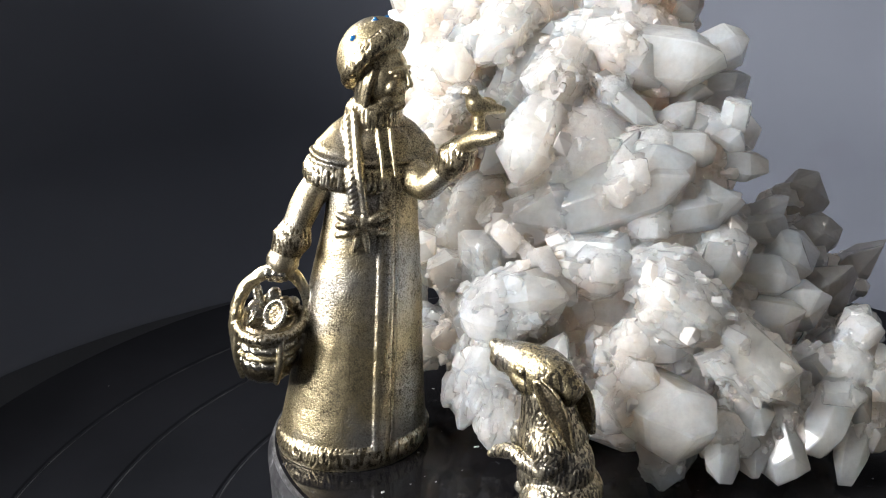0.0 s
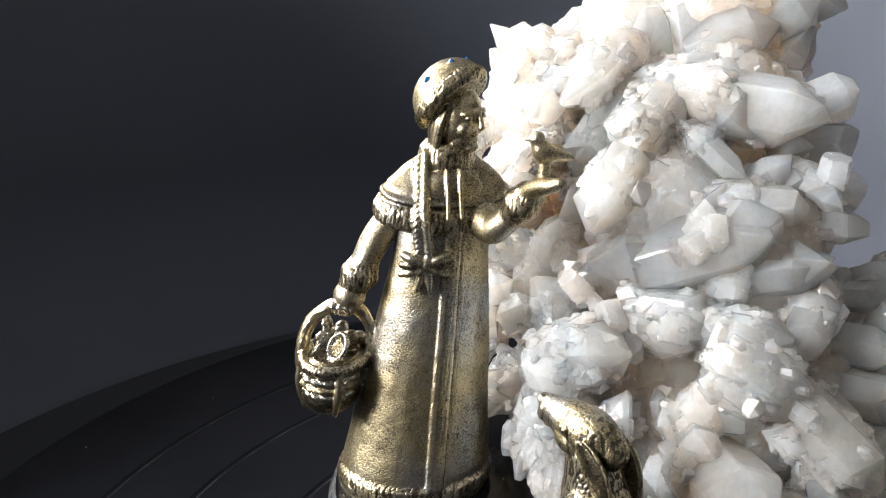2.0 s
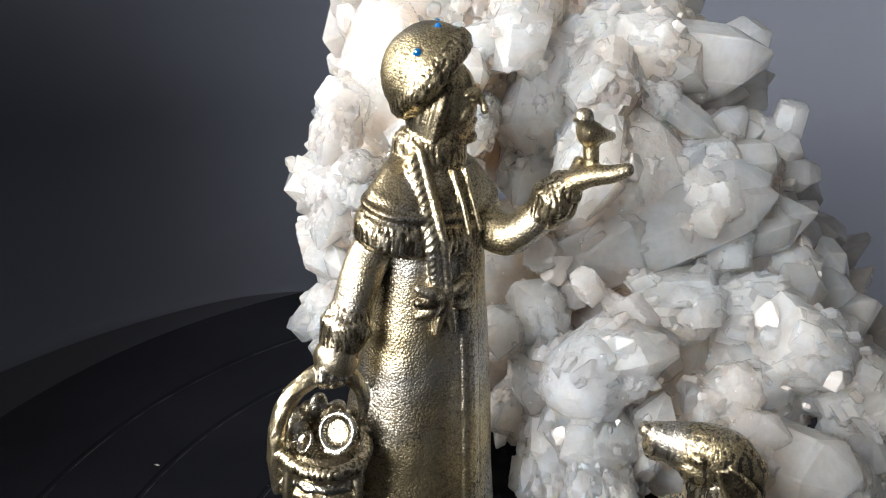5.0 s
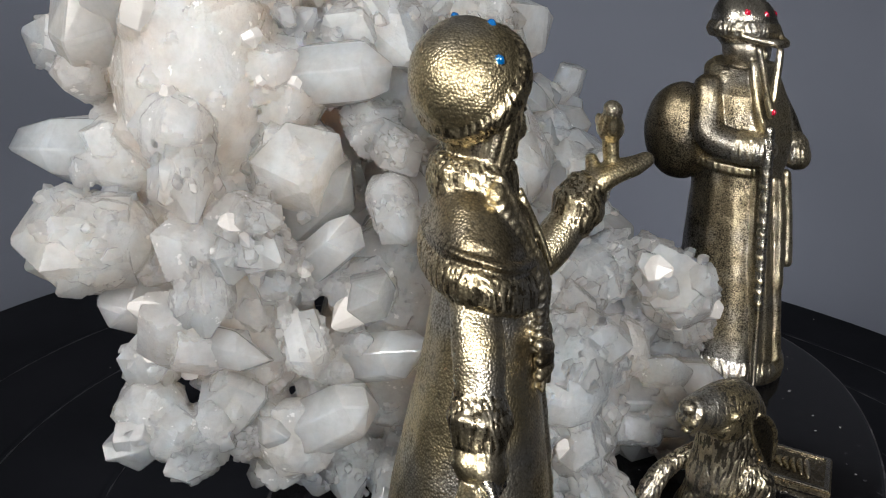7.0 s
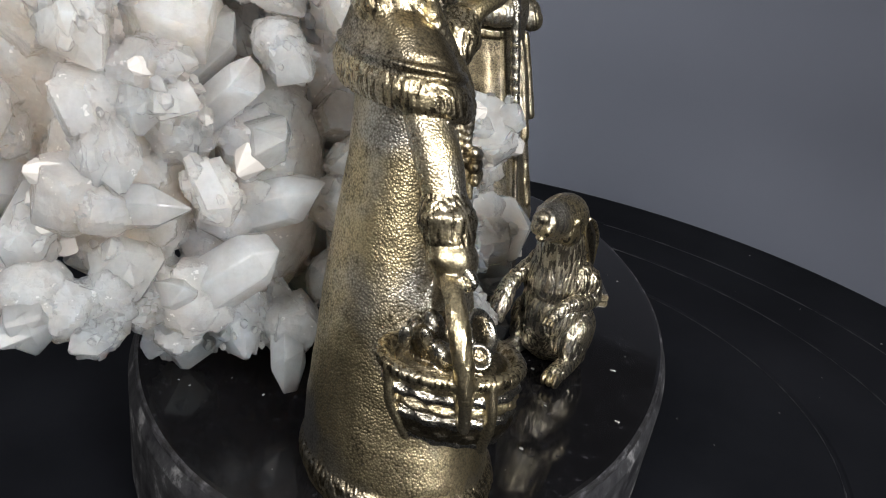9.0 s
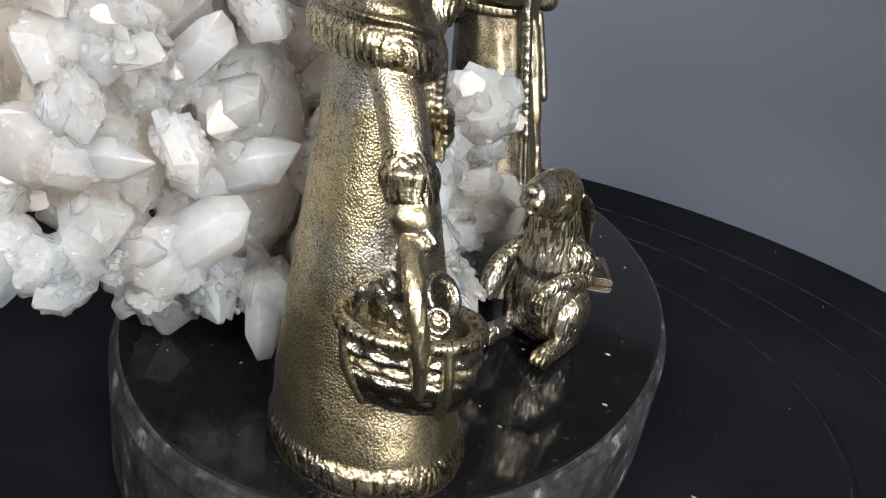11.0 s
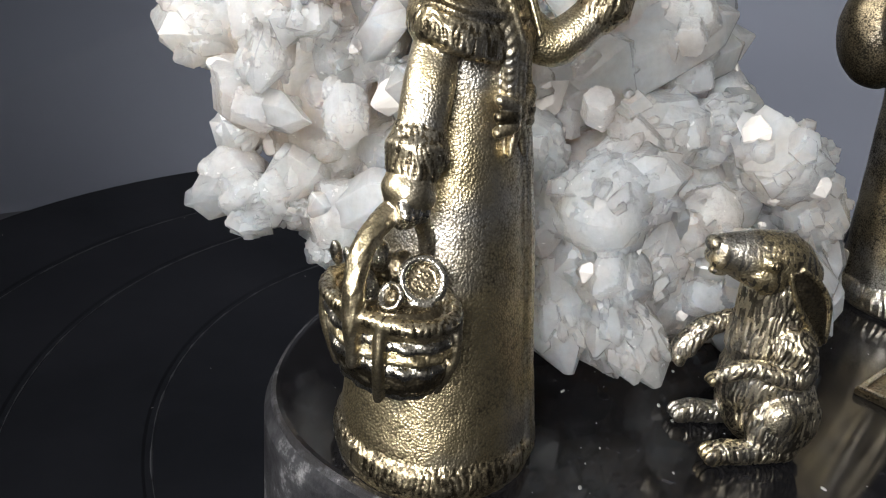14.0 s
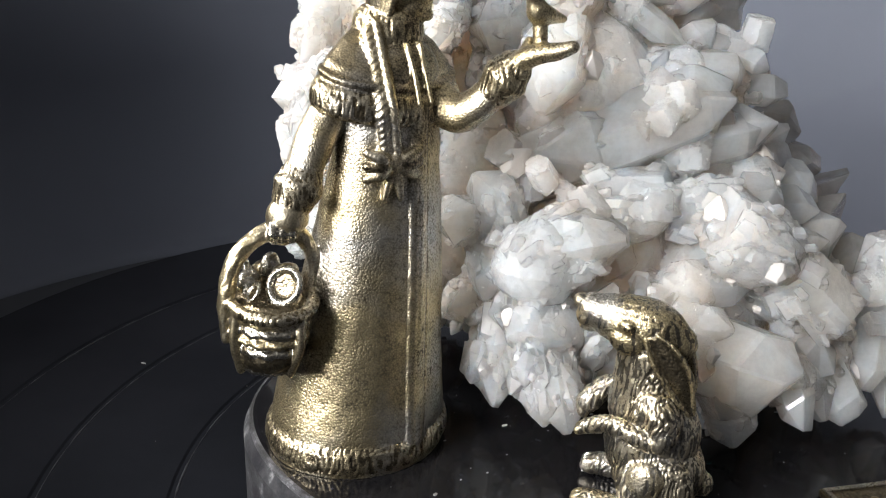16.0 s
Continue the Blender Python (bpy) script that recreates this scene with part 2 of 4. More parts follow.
def cast(name, bm, mats, base, voxel, lean=(0.0, 0.0), fur=()):
    """Fuses the pieces into one cast body, as metal poured in one mould, standing at base; each place keeps its piece's finish."""
    from mathutils.bvhtree import BVHTree
    bmesh.ops.recalc_face_normals(bm, faces=bm.faces)
    data = bpy.data.meshes.new(name + "_pieces")
    bm.to_mesh(data)
    tree = BVHTree.FromBMesh(bm)
    bm.faces.ensure_lookup_table()
    index = [f.material_index for f in bm.faces]
    bm.free()
    tmp = new(name + "_pieces", data)
    mod = tmp.modifiers.new("fuse", "REMESH")
    mod.mode, mod.voxel_size, mod.use_smooth_shade = "VOXEL", voxel, True
    sm = tmp.modifiers.new("soften", "SMOOTH")
    sm.factor, sm.iterations = 0.5, 2
    out = bpy.data.meshes.new_from_object(tmp.evaluated_get(bpy.context.evaluated_depsgraph_get()))
    bpy.data.objects.remove(tmp)
    bpy.data.meshes.remove(data)
    out.name = name
    out.materials.clear()
    for mt in mats:
        out.materials.append(mt)
    co = np.empty(len(out.vertices) * 3)
    out.vertices.foreach_get("co", co)
    co = co.reshape(-1, 3)
    if len(mats) > 1:
        loops = np.empty(len(out.loops), int)
        out.loops.foreach_get("vertex_index", loops)
        starts = np.empty(len(out.polygons), int)
        out.polygons.foreach_get("loop_start", starts)
        mid = (co[loops[starts]] + co[loops[starts + 2]]) / 2
        out.polygons.foreach_set("material_index", np.array([index[tree.find_nearest(p)[2]] for p in mid.tolist()]))
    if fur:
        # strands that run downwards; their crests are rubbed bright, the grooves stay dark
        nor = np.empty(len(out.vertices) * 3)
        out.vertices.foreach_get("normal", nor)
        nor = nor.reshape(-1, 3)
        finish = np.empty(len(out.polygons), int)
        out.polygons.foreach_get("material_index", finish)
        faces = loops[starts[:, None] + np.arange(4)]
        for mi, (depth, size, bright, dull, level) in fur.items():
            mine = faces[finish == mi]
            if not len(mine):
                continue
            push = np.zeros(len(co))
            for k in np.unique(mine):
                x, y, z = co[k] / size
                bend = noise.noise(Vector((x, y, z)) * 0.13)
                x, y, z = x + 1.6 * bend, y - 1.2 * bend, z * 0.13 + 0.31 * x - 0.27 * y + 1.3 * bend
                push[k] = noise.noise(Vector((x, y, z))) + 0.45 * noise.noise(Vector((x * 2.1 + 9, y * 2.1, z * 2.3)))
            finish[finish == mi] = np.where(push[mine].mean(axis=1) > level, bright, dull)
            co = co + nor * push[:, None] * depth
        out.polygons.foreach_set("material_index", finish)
    nor = np.empty(len(out.vertices) * 3)
    out.vertices.foreach_get("normal", nor)
    uneven = np.array([noise.noise(Vector(p) / 0.0024) for p in co.tolist()])
    co = co + nor.reshape(-1, 3) * uneven[:, None] * 0.00010
    co = co + co[:, 2:3] * np.array([lean[0], lean[1], 0.0])
    out.vertices.foreach_set("co", co.ravel())
    out.polygons.foreach_set("use_smooth", np.ones(len(out.polygons), bool))
    out.update()
    ob = new(name, out)
    ob.location = base
    return ob


# ---- the setting ----
DISC_C, DISC_A, DISC_B = Vector((0.0469, 0.1573)), 0.0799, 0.0484
TABLE_C, TABLE_Z = Vector((0.0437, 0.1595)), -0.020


def curved_board(name, radius, far, start, end, height, cove, mat, label, category):
    """An upright curved board round the turntable, from one bearing to another (degrees), that sweeps into the table by a cove."""
    bm = bmesh.new()
    n = 220
    rings = []
    for i in range(n + 1):
        a = radians(start + (end - start) * i / n)
        c, s = math.cos(a), math.sin(a)
        t = min(1.0, max(0.0, (start + (end - start) * i / n - 62) / 45))
        radius_here = radius + (far - radius) * t * t * (3 - 2 * t)
        rings.append([Vector((0.05 + r * c, 0.16 + r * s, z)) for r, z in [(radius_here - cove + cove * math.sin(radians(q)), -0.0465 + cove * (1 - math.cos(radians(q)))) for q in range(0, 91, 10)] + [(radius_here, height), (radius_here + 0.006, height), (radius_here + 0.006, -0.049), (radius_here - cove, -0.049)]])
    rings_to_faces(bm, rings, 0)
    return tagged(mesh_object(name, bm, mat, smooth=True), label, category, kind="structure")


def setting():
    bm = bmesh.new()
    bmesh.ops.create_grid(bm, x_segments=1, y_segments=1, size=1.6, matrix=Matrix.Translation((0.05, 0.16, -0.047)))
    tagged(mesh_object("ground", bm, SHEET), "plain grey paper lying under the turntable", "table top", kind="structure")
    curved_board("backdrop", 0.225, 0.275, -65, 195, 0.108, 0.055, PAPER, "plain grey paper backdrop curving round the turntable", "backdrop")
    # unseen wall, added all round so the brass has grey to reflect
    curved_board("wall", 1.5, 1.5, 0, 359.9, 1.2, 0.05, FILL_WALL, "unseen grey wall round the set, added as fill for the brass", "wall")


setting()


def turntable():
    thing = tagged(new("turntable"), "round matt black turntable with shallow ring grooves", "turntable")
    thing.location = (TABLE_C.x, TABLE_C.y, TABLE_Z - 0.025)
    bm = bmesh.new()
    top = 0.025
    prof = [(0.150, 0.0), (0.157, 0.002), (0.160, 0.006), (0.160, top - 0.004), (0.159, top - 0.0012), (0.157, top)]
    for r in (0.131, 0.1125, 0.0895):
        prof += [(r + 0.0009, top), (r + 0.0004, top - 0.00025), (r - 0.0004, top - 0.00025), (r - 0.0009, top)]
    prof += [(0.03, top)]
    lathe(bm, [(0.145, 0.0)] + prof[4:], seg=128)
    part("platter", bm, MAT_BLACK, thing)
    bm = bmesh.new()
    rings_to_faces(bm, [[Vector((r * math.cos(2 * math.pi * i / 128), r * math.sin(2 * math.pi * i / 128), z)) for i in range(128)] for r, z in [(0.1495, 0.0005)] + prof[:4] + [(0.1594, top - 0.0024)]], 0, closed=False)
    part("rim", bm, MAT_BLACK, thing)
    # thin paler rings paint the highlight along each groove
    rnd = random.Random(8)
    for r in (0.1304, 0.1119, 0.0889):
        bm, rings = bmesh.new(), []
        for i in range(240):
            q, w = 2 * math.pi * i / 240, rnd.choice((0.00003, 0.00006, 0.00012, 0.0002))
            rings.append([Vector(((r + w * math.cos(p)) * math.cos(q), (r + w * math.cos(p)) * math.sin(q), top + 0.6 * w * math.sin(p))) for p in (0, 1.05, 2.1, 3.14, 4.2, 5.2)])
        rings_to_faces(bm, rings + rings[:1], 0, closed=False)
        part("groove_edge", bm, GROOVE_SHEEN, thing, "pale ring painted as the sheen on a groove edge", smooth=True)
    return thing


turntable()


def stone_base():
    thing = tagged(new("stone_base"), "polished black oval stone slab with chipped pale edge", "display base")
    thing.location = (DISC_C.x, DISC_C.y, TABLE_Z)
    thing.rotation_euler = (0, 0, radians(-10.8))
    h = -TABLE_Z
    bm = bmesh.new()

    def oval(inset, z, seg=128):
        out = []
        for i in range(seg):
            a = 2 * math.pi * i / seg
            w = 1 + 0.004 * math.sin(3 * a + 1) + 0.003 * math.sin(7 * a)
            out.append(Vector(((DISC_A - inset) * w * math.cos(a), (DISC_B - inset) * w * math.sin(a), z)))
        return out
    rings_to_faces(bm, [oval(0.003, 0), oval(0.0, 0.002), oval(-0.0008, h - 0.003), oval(0.0, h - 0.0010)], 0)
    part("side", bm, STONE_SIDE, thing, "dull dark stone side", smooth=False)
    bm = bmesh.new()
    rings_to_faces(bm, [oval(0.0, h - 0.0010), oval(0.0001, h - 0.0006), oval(0.0003, h - 0.0002), oval(0.0007, h - 0.0001)], 0, closed=False)
    part("edge", bm, STONE_EDGE, thing, "rough pale chipped edge")
    bm = bmesh.new()
    rings_to_faces(bm, [oval(0.0005, h - 0.0014), oval(0.0007, h - 0.0001), oval(0.0013, h)], 0)
    part("top", bm, STONE, thing, "mirror-polished black stone top")
    return thing


stone_base()


# ---- the quartz cluster ----
def crystal_mesh(name, seed, tip_share, mat, skew=0.3):
    """A six-sided quartz point, one long and one wide, with uneven sides and an off-centre tip."""
    rnd = random.Random(seed)
    bm = bmesh.new()
    ang = [2 * math.pi * (i + rnd.uniform(-0.18, 0.18)) / 6 for i in range(6)]
    rad = [rnd.uniform(0.82, 1.1) for _ in range(6)]
    shoulder = 1 - tip_share
    rings = [[Vector((r * k * math.cos(a), r * k * math.sin(a), z)) for a, r in zip(ang, rad)] for k, z in ((0.86, 0.0), (1.0, shoulder * 0.55))]
    rings.append([Vector((r * 0.97 * math.cos(a), r * 0.97 * math.sin(a), shoulder + rnd.uniform(-0.5, 0.35) * tip_share)) for a, r in zip(ang, rad)])
    tip = Vector((rnd.uniform(-skew, skew), rnd.uniform(-skew, skew), 1.0))
    ridge = Vector((rnd.uniform(-1, 1), rnd.uniform(-1, 1), 0)).normalized() * rnd.uniform(0.12, 0.4)
    vs = [[bm.verts.new(p) for p in r] for r in rings]
    for a, c in zip(vs, vs[1:]):
        for i in range(6):
            bm.faces.new((a[i], a[(i + 1) % 6], c[(i + 1) % 6], c[i]))
    bm.faces.new(vs[0][::-1])
    t1, t2 = bm.verts.new(tip + ridge), bm.verts.new(tip - ridge + Vector((0, 0, -0.04)))
    top, owner = vs[-1], []
    for p in top:
        owner.append(t1 if (p.co - t1.co).length < (p.co - t2.co).length else t2)
    for i in range(6):
        j = (i + 1) % 6
        if owner[i] is owner[j]:
            bm.faces.new((top[i], top[j], owner[i]))
        else:
            bm.faces.new((top[i], top[j], owner[j], owner[i]))
    bmesh.ops.bevel(bm, geom=bm.edges[:], offset=0.035, segments=1, affect="EDGES")
    bmesh.ops.recalc_face_normals(bm, faces=bm.faces)
    data = bpy.data.meshes.new(name)
    bm.to_mesh(data)
    bm.free()
    data.materials.append(mat)
    return data


MESHES = [crystal_mesh("crystal", i, s, QUARTZ_FACE) for i, s in enumerate((0.18, 0.22, 0.27, 0.33, 0.2, 0.25))]
SPARK = [crystal_mesh("small_crystal", 30 + i, s, QUARTZ_SPARK) for i, s in enumerate((0.3, 0.36, 0.42))]
CLEAR = [crystal_mesh("clear_crystal", 20 + i, s, QUARTZ_CLEAR) for i, s in enumerate((0.18, 0.24, 0.32))]
SHADED = [crystal_mesh("shaded_crystal", 50 + i, s, QUARTZ_SHADED) for i, s in enumerate((0.2, 0.26, 0.33))]
cluster = tagged(new("quartz_cluster"), "large milky white quartz crystal cluster on the stone slab", "crystal cluster")
cluster.location = (0.030, 0.190, 0.0)
ORIGIN = Vector(cluster.location)
CORE, SHAFTS = [], []


def lump(x, y, z, rx, ry, rz):
    CORE.append((Vector((x, y, z)), Vector((rx, ry, rz))))


def crystal(tip, base, radius, kind=0, clear=False, rooted=True):
    """A quartz point from base to tip (metres in the world)."""
    tip, base = Vector(tip), Vector(base)
    # points far to the right take the shaded quartz colour
    data = (SPARK[kind % 3] if not rooted else SHADED[kind % 3] if tip.x > 0.0795 else CLEAR[kind % 3] if clear else MESHES[kind % 6])
    ob = new("crystal", data)
    way = tip - base
    q = way.to_track_quat("Z", "Y") @ Euler((0, 0, kind * 1.3)).to_quaternion()
    ob.parent = cluster
    ob.matrix_basis = Matrix.LocRotScale(base - ORIGIN, q, (radius, radius, way.length))
    if rooted:
        CORE.append((base.lerp(tip, 0.25), Vector((1, 1, 1)) * min(0.0060, radius * 1.2)))
        rnd = random.Random(int(tip.x * 1e5) + kind)
        for k in range(7):
            a, d = k * 2.4 + rnd.random(), radius * rnd.uniform(0.6, 1.0)
            way = (q @ Vector((0.3 * math.cos(a), 0.3 * math.sin(a), 1.0)) + Vector((rnd.gauss(0, 0.12), rnd.gauss(0, 0.12), rnd.gauss(0, 0.12)))).normalized()
            top = base.lerp(tip, rnd.uniform(0.15, 0.72)) + q @ Vector((d * math.cos(a), d * math.sin(a), 0))
            SHAFTS.append((top, way, radius * rnd.uniform(0.25, 0.5), rnd.uniform(0.006, 0.010)))
    return ob


def prism(bm, top, way, r, long, rnd, blunt=(0.45, 0.95)):
    """A six-sided point with three broad and three narrow end faces, its tip near top."""
    q = Vector(way).to_track_quat("Z", "Y") @ Euler((0, 0, rnd.uniform(0, 6))).to_quaternion()
    cap = r * rnd.uniform(*blunt)
    ox, oy = rnd.uniform(-0.35, 0.35) * r, rnd.uniform(-0.35, 0.35) * r
    side = [rnd.uniform(0.8, 1.15) for _ in range(6)]
    drop = [cap * (0.75 if i % 2 else 1.2) * rnd.uniform(0.85, 1.15) for i in range(6)]
    out = []
    for f, z, m in ((0.9, -long, 0.0), (1.0, -cap, 0.0), (0.14, 0.0, 1.0)):
        out.append([Vector(top) + q @ Vector((r * f * side[i] * math.cos(i * math.pi / 3) + ox * m, r * f * side[i] * math.sin(i * math.pi / 3) + oy * m, -drop[i] if z == -cap else z)) for i in range(6)])
    rings_to_faces(bm, out, 0)


def fused(name, bm, voxel):
    """One closed skin round all the pieces of a bmesh, which keeps the pieces' flat faces."""
    from mathutils.bvhtree import BVHTree
    bmesh.ops.recalc_face_normals(bm, faces=bm.faces)
    data = bpy.data.meshes.new(name)
    bm.to_mesh(data)
    tree = BVHTree.FromBMesh(bm)
    bm.free()
    tmp = new(name, data)
    mod = tmp.modifiers.new("fuse", "REMESH")
    mod.mode, mod.voxel_size = "VOXEL", voxel
    out = bpy.data.meshes.new_from_object(tmp.evaluated_get(bpy.context.evaluated_depsgraph_get()))
    bpy.data.objects.remove(tmp)
    out.name = name
    co = np.empty(len(out.vertices) * 3)
    out.vertices.foreach_get("co", co)
    near = [tree.find_nearest(p) for p in co.reshape(-1, 3).tolist()]
    co = np.array([q[0] for q in near])
    out.vertices.foreach_set("co", co.ravel())
    out.polygons.foreach_set("use_smooth", np.ones(len(out.polygons), bool))
    out.update()
    loops, own = np.empty(len(out.loops), int), np.empty(len(out.polygons) * 3)
    out.loops.foreach_get("vertex_index", loops)
    out.polygons.foreach_get("normal", own)
    own = own.reshape(-1, 3)
    mid = co[loops.reshape(-1, 4)].mean(axis=1)
    flat = np.array([tree.find_nearest(p)[1] for p in mid.tolist()])
    flat = np.where((flat * own).sum(axis=1, keepdims=True) > 0.7, flat, own)
    out.normals_split_custom_set(np.repeat(flat, 4, axis=0).tolist())
    return out


def lobe_mesh(name, seed, mat):
    """A stout lobe of thick blunt points grown side by side, one wide and two long, stepped down its flanks."""
    rnd = random.Random(seed)
    bm = bmesh.new()
    for k in range(56):
        a = k * 2.4 + rnd.uniform(-0.4, 0.4)
        if k == 0:
            d, r, tip, long, splay = 0.06, 0.92, 2.0, 1.9, 0.1
        elif k < 9:
            d, r = rnd.uniform(0.40, 0.56), rnd.uniform(0.40, 0.56)
            tip, long, splay = rnd.uniform(0.9, 1.85), 0.9, 0.28
        elif k < 22:
            d, r = rnd.uniform(0.72, 0.92), rnd.uniform(0.2, 0.34)
            tip, long, splay = rnd.uniform(0.4, 1.65), 0.55, 0.55
        elif k < 50:
            d, r = rnd.uniform(0.86, 1.02), rnd.uniform(0.10, 0.18)
            tip, long, splay = rnd.uniform(0.3, 1.6), 0.3, 0.9
        else:
            d, r = rnd.uniform(0.84, 0.98), rnd.uniform(0.08, 0.16)
            tip, long, splay = rnd.uniform(0.2, 1.7), 0.2, 1.6
        top = Vector((d * math.cos(a), d * math.sin(a), tip))
        way = Vector((top.x * splay + rnd.gauss(0, 0.08), top.y * splay + rnd.gauss(0, 0.08), 1.0)).normalized()
        prism(bm, top, way, r, long, rnd, (0.5, 0.95) if k < 50 else (0.25, 0.5))
    out = fused(name, bm, 0.03)
    out.materials.append(mat)
    return out


LOBES = [lobe_mesh("crystal_lobe", 40 + i, QUARTZ_CRUST if i == 3 else QUARTZ) for i in range(5)]


def bundle(tip, base, radius, kind=0):
    """A lobe of blunt points from base to tip; a long one grows in steps."""
    tip, base = Vector(tip), Vector(base)
    way = tip - base
    steps = max(1, round(way.length / (2.6 * radius)))
    for k in range(steps):
        end, long = tip - way * (k / steps) * 0.9, min(way.length, 2.7 * radius)
        q = (way + Vector((0, 0, 0.1 * k * way.length))).to_track_quat("Z", "Y") @ Euler((0, 0, kind * 1.9 + k)).to_quaternion()
        ob = new("crystal_lobe", LOBES[(kind + k) % 5])
        ob.parent = cluster
        wide = radius * (1.0 + 0.08 * k)
        ob.matrix_basis = Matrix.LocRotScale(end - way.normalized() * long - ORIGIN, q, (wide, wide, long / 2))
    CORE.append((base.lerp(tip, 0.25), Vector((1, 1, 1)) * min(0.0068, radius * 1.05)))


bundle((0.0151, 0.1722, 0.0499), (0.0259, 0.1893, 0.0724), 0.0064, 1)
bundle((0.0028, 0.2026, 0.0622), (0.0143, 0.2226, 0.0820), 0.0110, 2)
crystal((-0.0121, 0.2212, 0.0817), (0.0069, 0.2311, 0.0606), 0.0059, 3)
bundle((0.0089, 0.2194, 0.0894), (0.0298, 0.2302, 0.0726), 0.0059, 4)
crystal((0.0557, 0.1830, 0.0709), (0.0329, 0.1924, 0.0723), 0.0069, 5)
crystal((0.0617, 0.1927, 0.0758), (0.0493, 0.1954, 0.0683), 0.0049, 6)
crystal((0.0623, 0.1886, 0.0663), (0.0477, 0.1930, 0.0644), 0.0042, 0)
crystal((0.0634, 0.1833, 0.0598), (0.0496, 0.1861, 0.0506), 0.0045, 1)
crystal((0.0590, 0.2036, 0.0883), (0.0444, 0.2112, 0.0946), 0.0048, 2)
crystal((0.0476, 0.2007, 0.0860), (0.0314, 0.2043, 0.0784), 0.0066, 3)
crystal((0.0526, 0.2016, 0.0864), (0.0456, 0.2037, 0.0694), 0.0042, 4, True)
crystal((0.0326, 0.2018, 0.0863), (0.0365, 0.2051, 0.0681), 0.0040, 5)
crystal((0.0419, 0.1974, 0.0817), (0.0336, 0.1992, 0.0670), 0.0031, 6, True)
bundle((0.0362, 0.1941, 0.0786), (0.0163, 0.1977, 0.0667), 0.0063, 0)
crystal((0.0410, 0.1756, 0.0601), (0.0305, 0.1834, 0.0683), 0.0027, 1, True)
crystal((0.0497, 0.1792, 0.0645), (0.0385, 0.1812, 0.0543), 0.0041, 2)
crystal((0.0536, 0.1793, 0.0625), (0.0452, 0.1808, 0.0546), 0.0033, 3, True)
crystal((0.0524, 0.1730, 0.0572), (0.0379, 0.1774, 0.0559), 0.0042, 4)
crystal((0.0629, 0.1733, 0.0536), (0.0495, 0.1784, 0.0545), 0.0032, 5, True)
crystal((0.0468, 0.1681, 0.0543), (0.0146, 0.1758, 0.0391), 0.0070, 6)
crystal((0.0398, 0.1747, 0.0592), (0.0280, 0.1765, 0.0385), 0.0044, 0)
bundle((0.0146, 0.1710, 0.0436), (0.0374, 0.1803, 0.0439), 0.0075, 1)
crystal((0.0569, 0.1674, 0.0493), (0.0344, 0.1715, 0.0427), 0.0047, 2)
bundle((0.0505, 0.1598, 0.0367), (0.0233, 0.1667, 0.0359), 0.0060, 3)
bundle((0.0634, 0.1483, 0.0195), (0.0360, 0.1515, 0.0387), 0.0066, 4)
crystal((0.0632, 0.1590, 0.0250), (0.0491, 0.1645, 0.0260), 0.0037, 5)
crystal((0.0703, 0.1691, 0.0335), (0.0517, 0.1750, 0.0316), 0.0046, 6)
crystal((0.0703, 0.1637, 0.0266), (0.0533, 0.1698, 0.0264), 0.0045, 0)
crystal((0.0697, 0.1769, 0.0411), (0.0558, 0.1809, 0.0382), 0.0037, 1)
crystal((0.0704, 0.1800, 0.0458), (0.0588, 0.1824, 0.0387), 0.0031, 2)
crystal((0.0475, 0.1543, 0.0255), (0.0334, 0.1582, 0.0235), 0.0044, 3)
crystal((0.0261, 0.1586, 0.0316), (0.0188, 0.1639, 0.0368), 0.0026, 4)
bundle((0.0339, 0.1659, 0.0380), (0.0235, 0.1675, 0.0316), 0.0030, 5)
crystal((0.0289, 0.1582, 0.0267), (0.0305, 0.1592, 0.0178), 0.0016, 6)
bundle((0.0323, 0.1567, 0.0267), (0.0367, 0.1586, 0.0160), 0.0039, 0)
bundle((0.0434, 0.1835, 0.0674), (0.0327, 0.1906, 0.0745), 0.0062, 1)
bundle((0.0289, 0.1739, 0.0559), (0.0390, 0.1785, 0.0424), 0.0051, 2)
crystal((0.0551, 0.2037, 0.0919), (0.0407, 0.2068, 0.0801), 0.0060, 3)
crystal((0.0296, 0.2048, 0.0898), (0.0331, 0.2078, 0.0745), 0.0051, 4)
crystal((0.0219, 0.2029, 0.0886), (0.0253, 0.2060, 0.0712), 0.0045, 5, True)
crystal((0.0182, 0.1977, 0.0801), (0.0133, 0.1989, 0.0682), 0.0028, 6, True)
bundle((-0.0034, 0.2035, 0.0616), (0.0104, 0.2138, 0.0562), 0.0073, 0)
bundle((-0.0077, 0.1935, 0.0562), (0.0051, 0.2043, 0.0546), 0.0070, 1)
crystal((0.0455, 0.1373, 0.0162), (0.0350, 0.1571, 0.0159), 0.0079, 2)
bundle((0.0244, 0.1616, 0.0355), (0.0068, 0.1614, 0.0257), 0.0076, 3)
bundle((0.0064, 0.1739, 0.0406), (0.0122, 0.1717, 0.0249), 0.0052, 4)
bundle((0.0102, 0.1529, 0.0066), (0.0151, 0.1618, 0.0211), 0.0065, 5)
bundle((0.0051, 0.1611, 0.0227), (0.0154, 0.1642, 0.0175), 0.0053, 6)
bundle((0.0251, 0.1569, 0.0252), (0.0142, 0.1595, 0.0038), 0.0051, 0)
bundle((-0.0010, 0.1703, 0.0327), (0.0065, 0.1771, 0.0302), 0.0043, 1)
bundle((0.0004, 0.1664, 0.0177), (0.0100, 0.1768, 0.0172), 0.0049, 2)
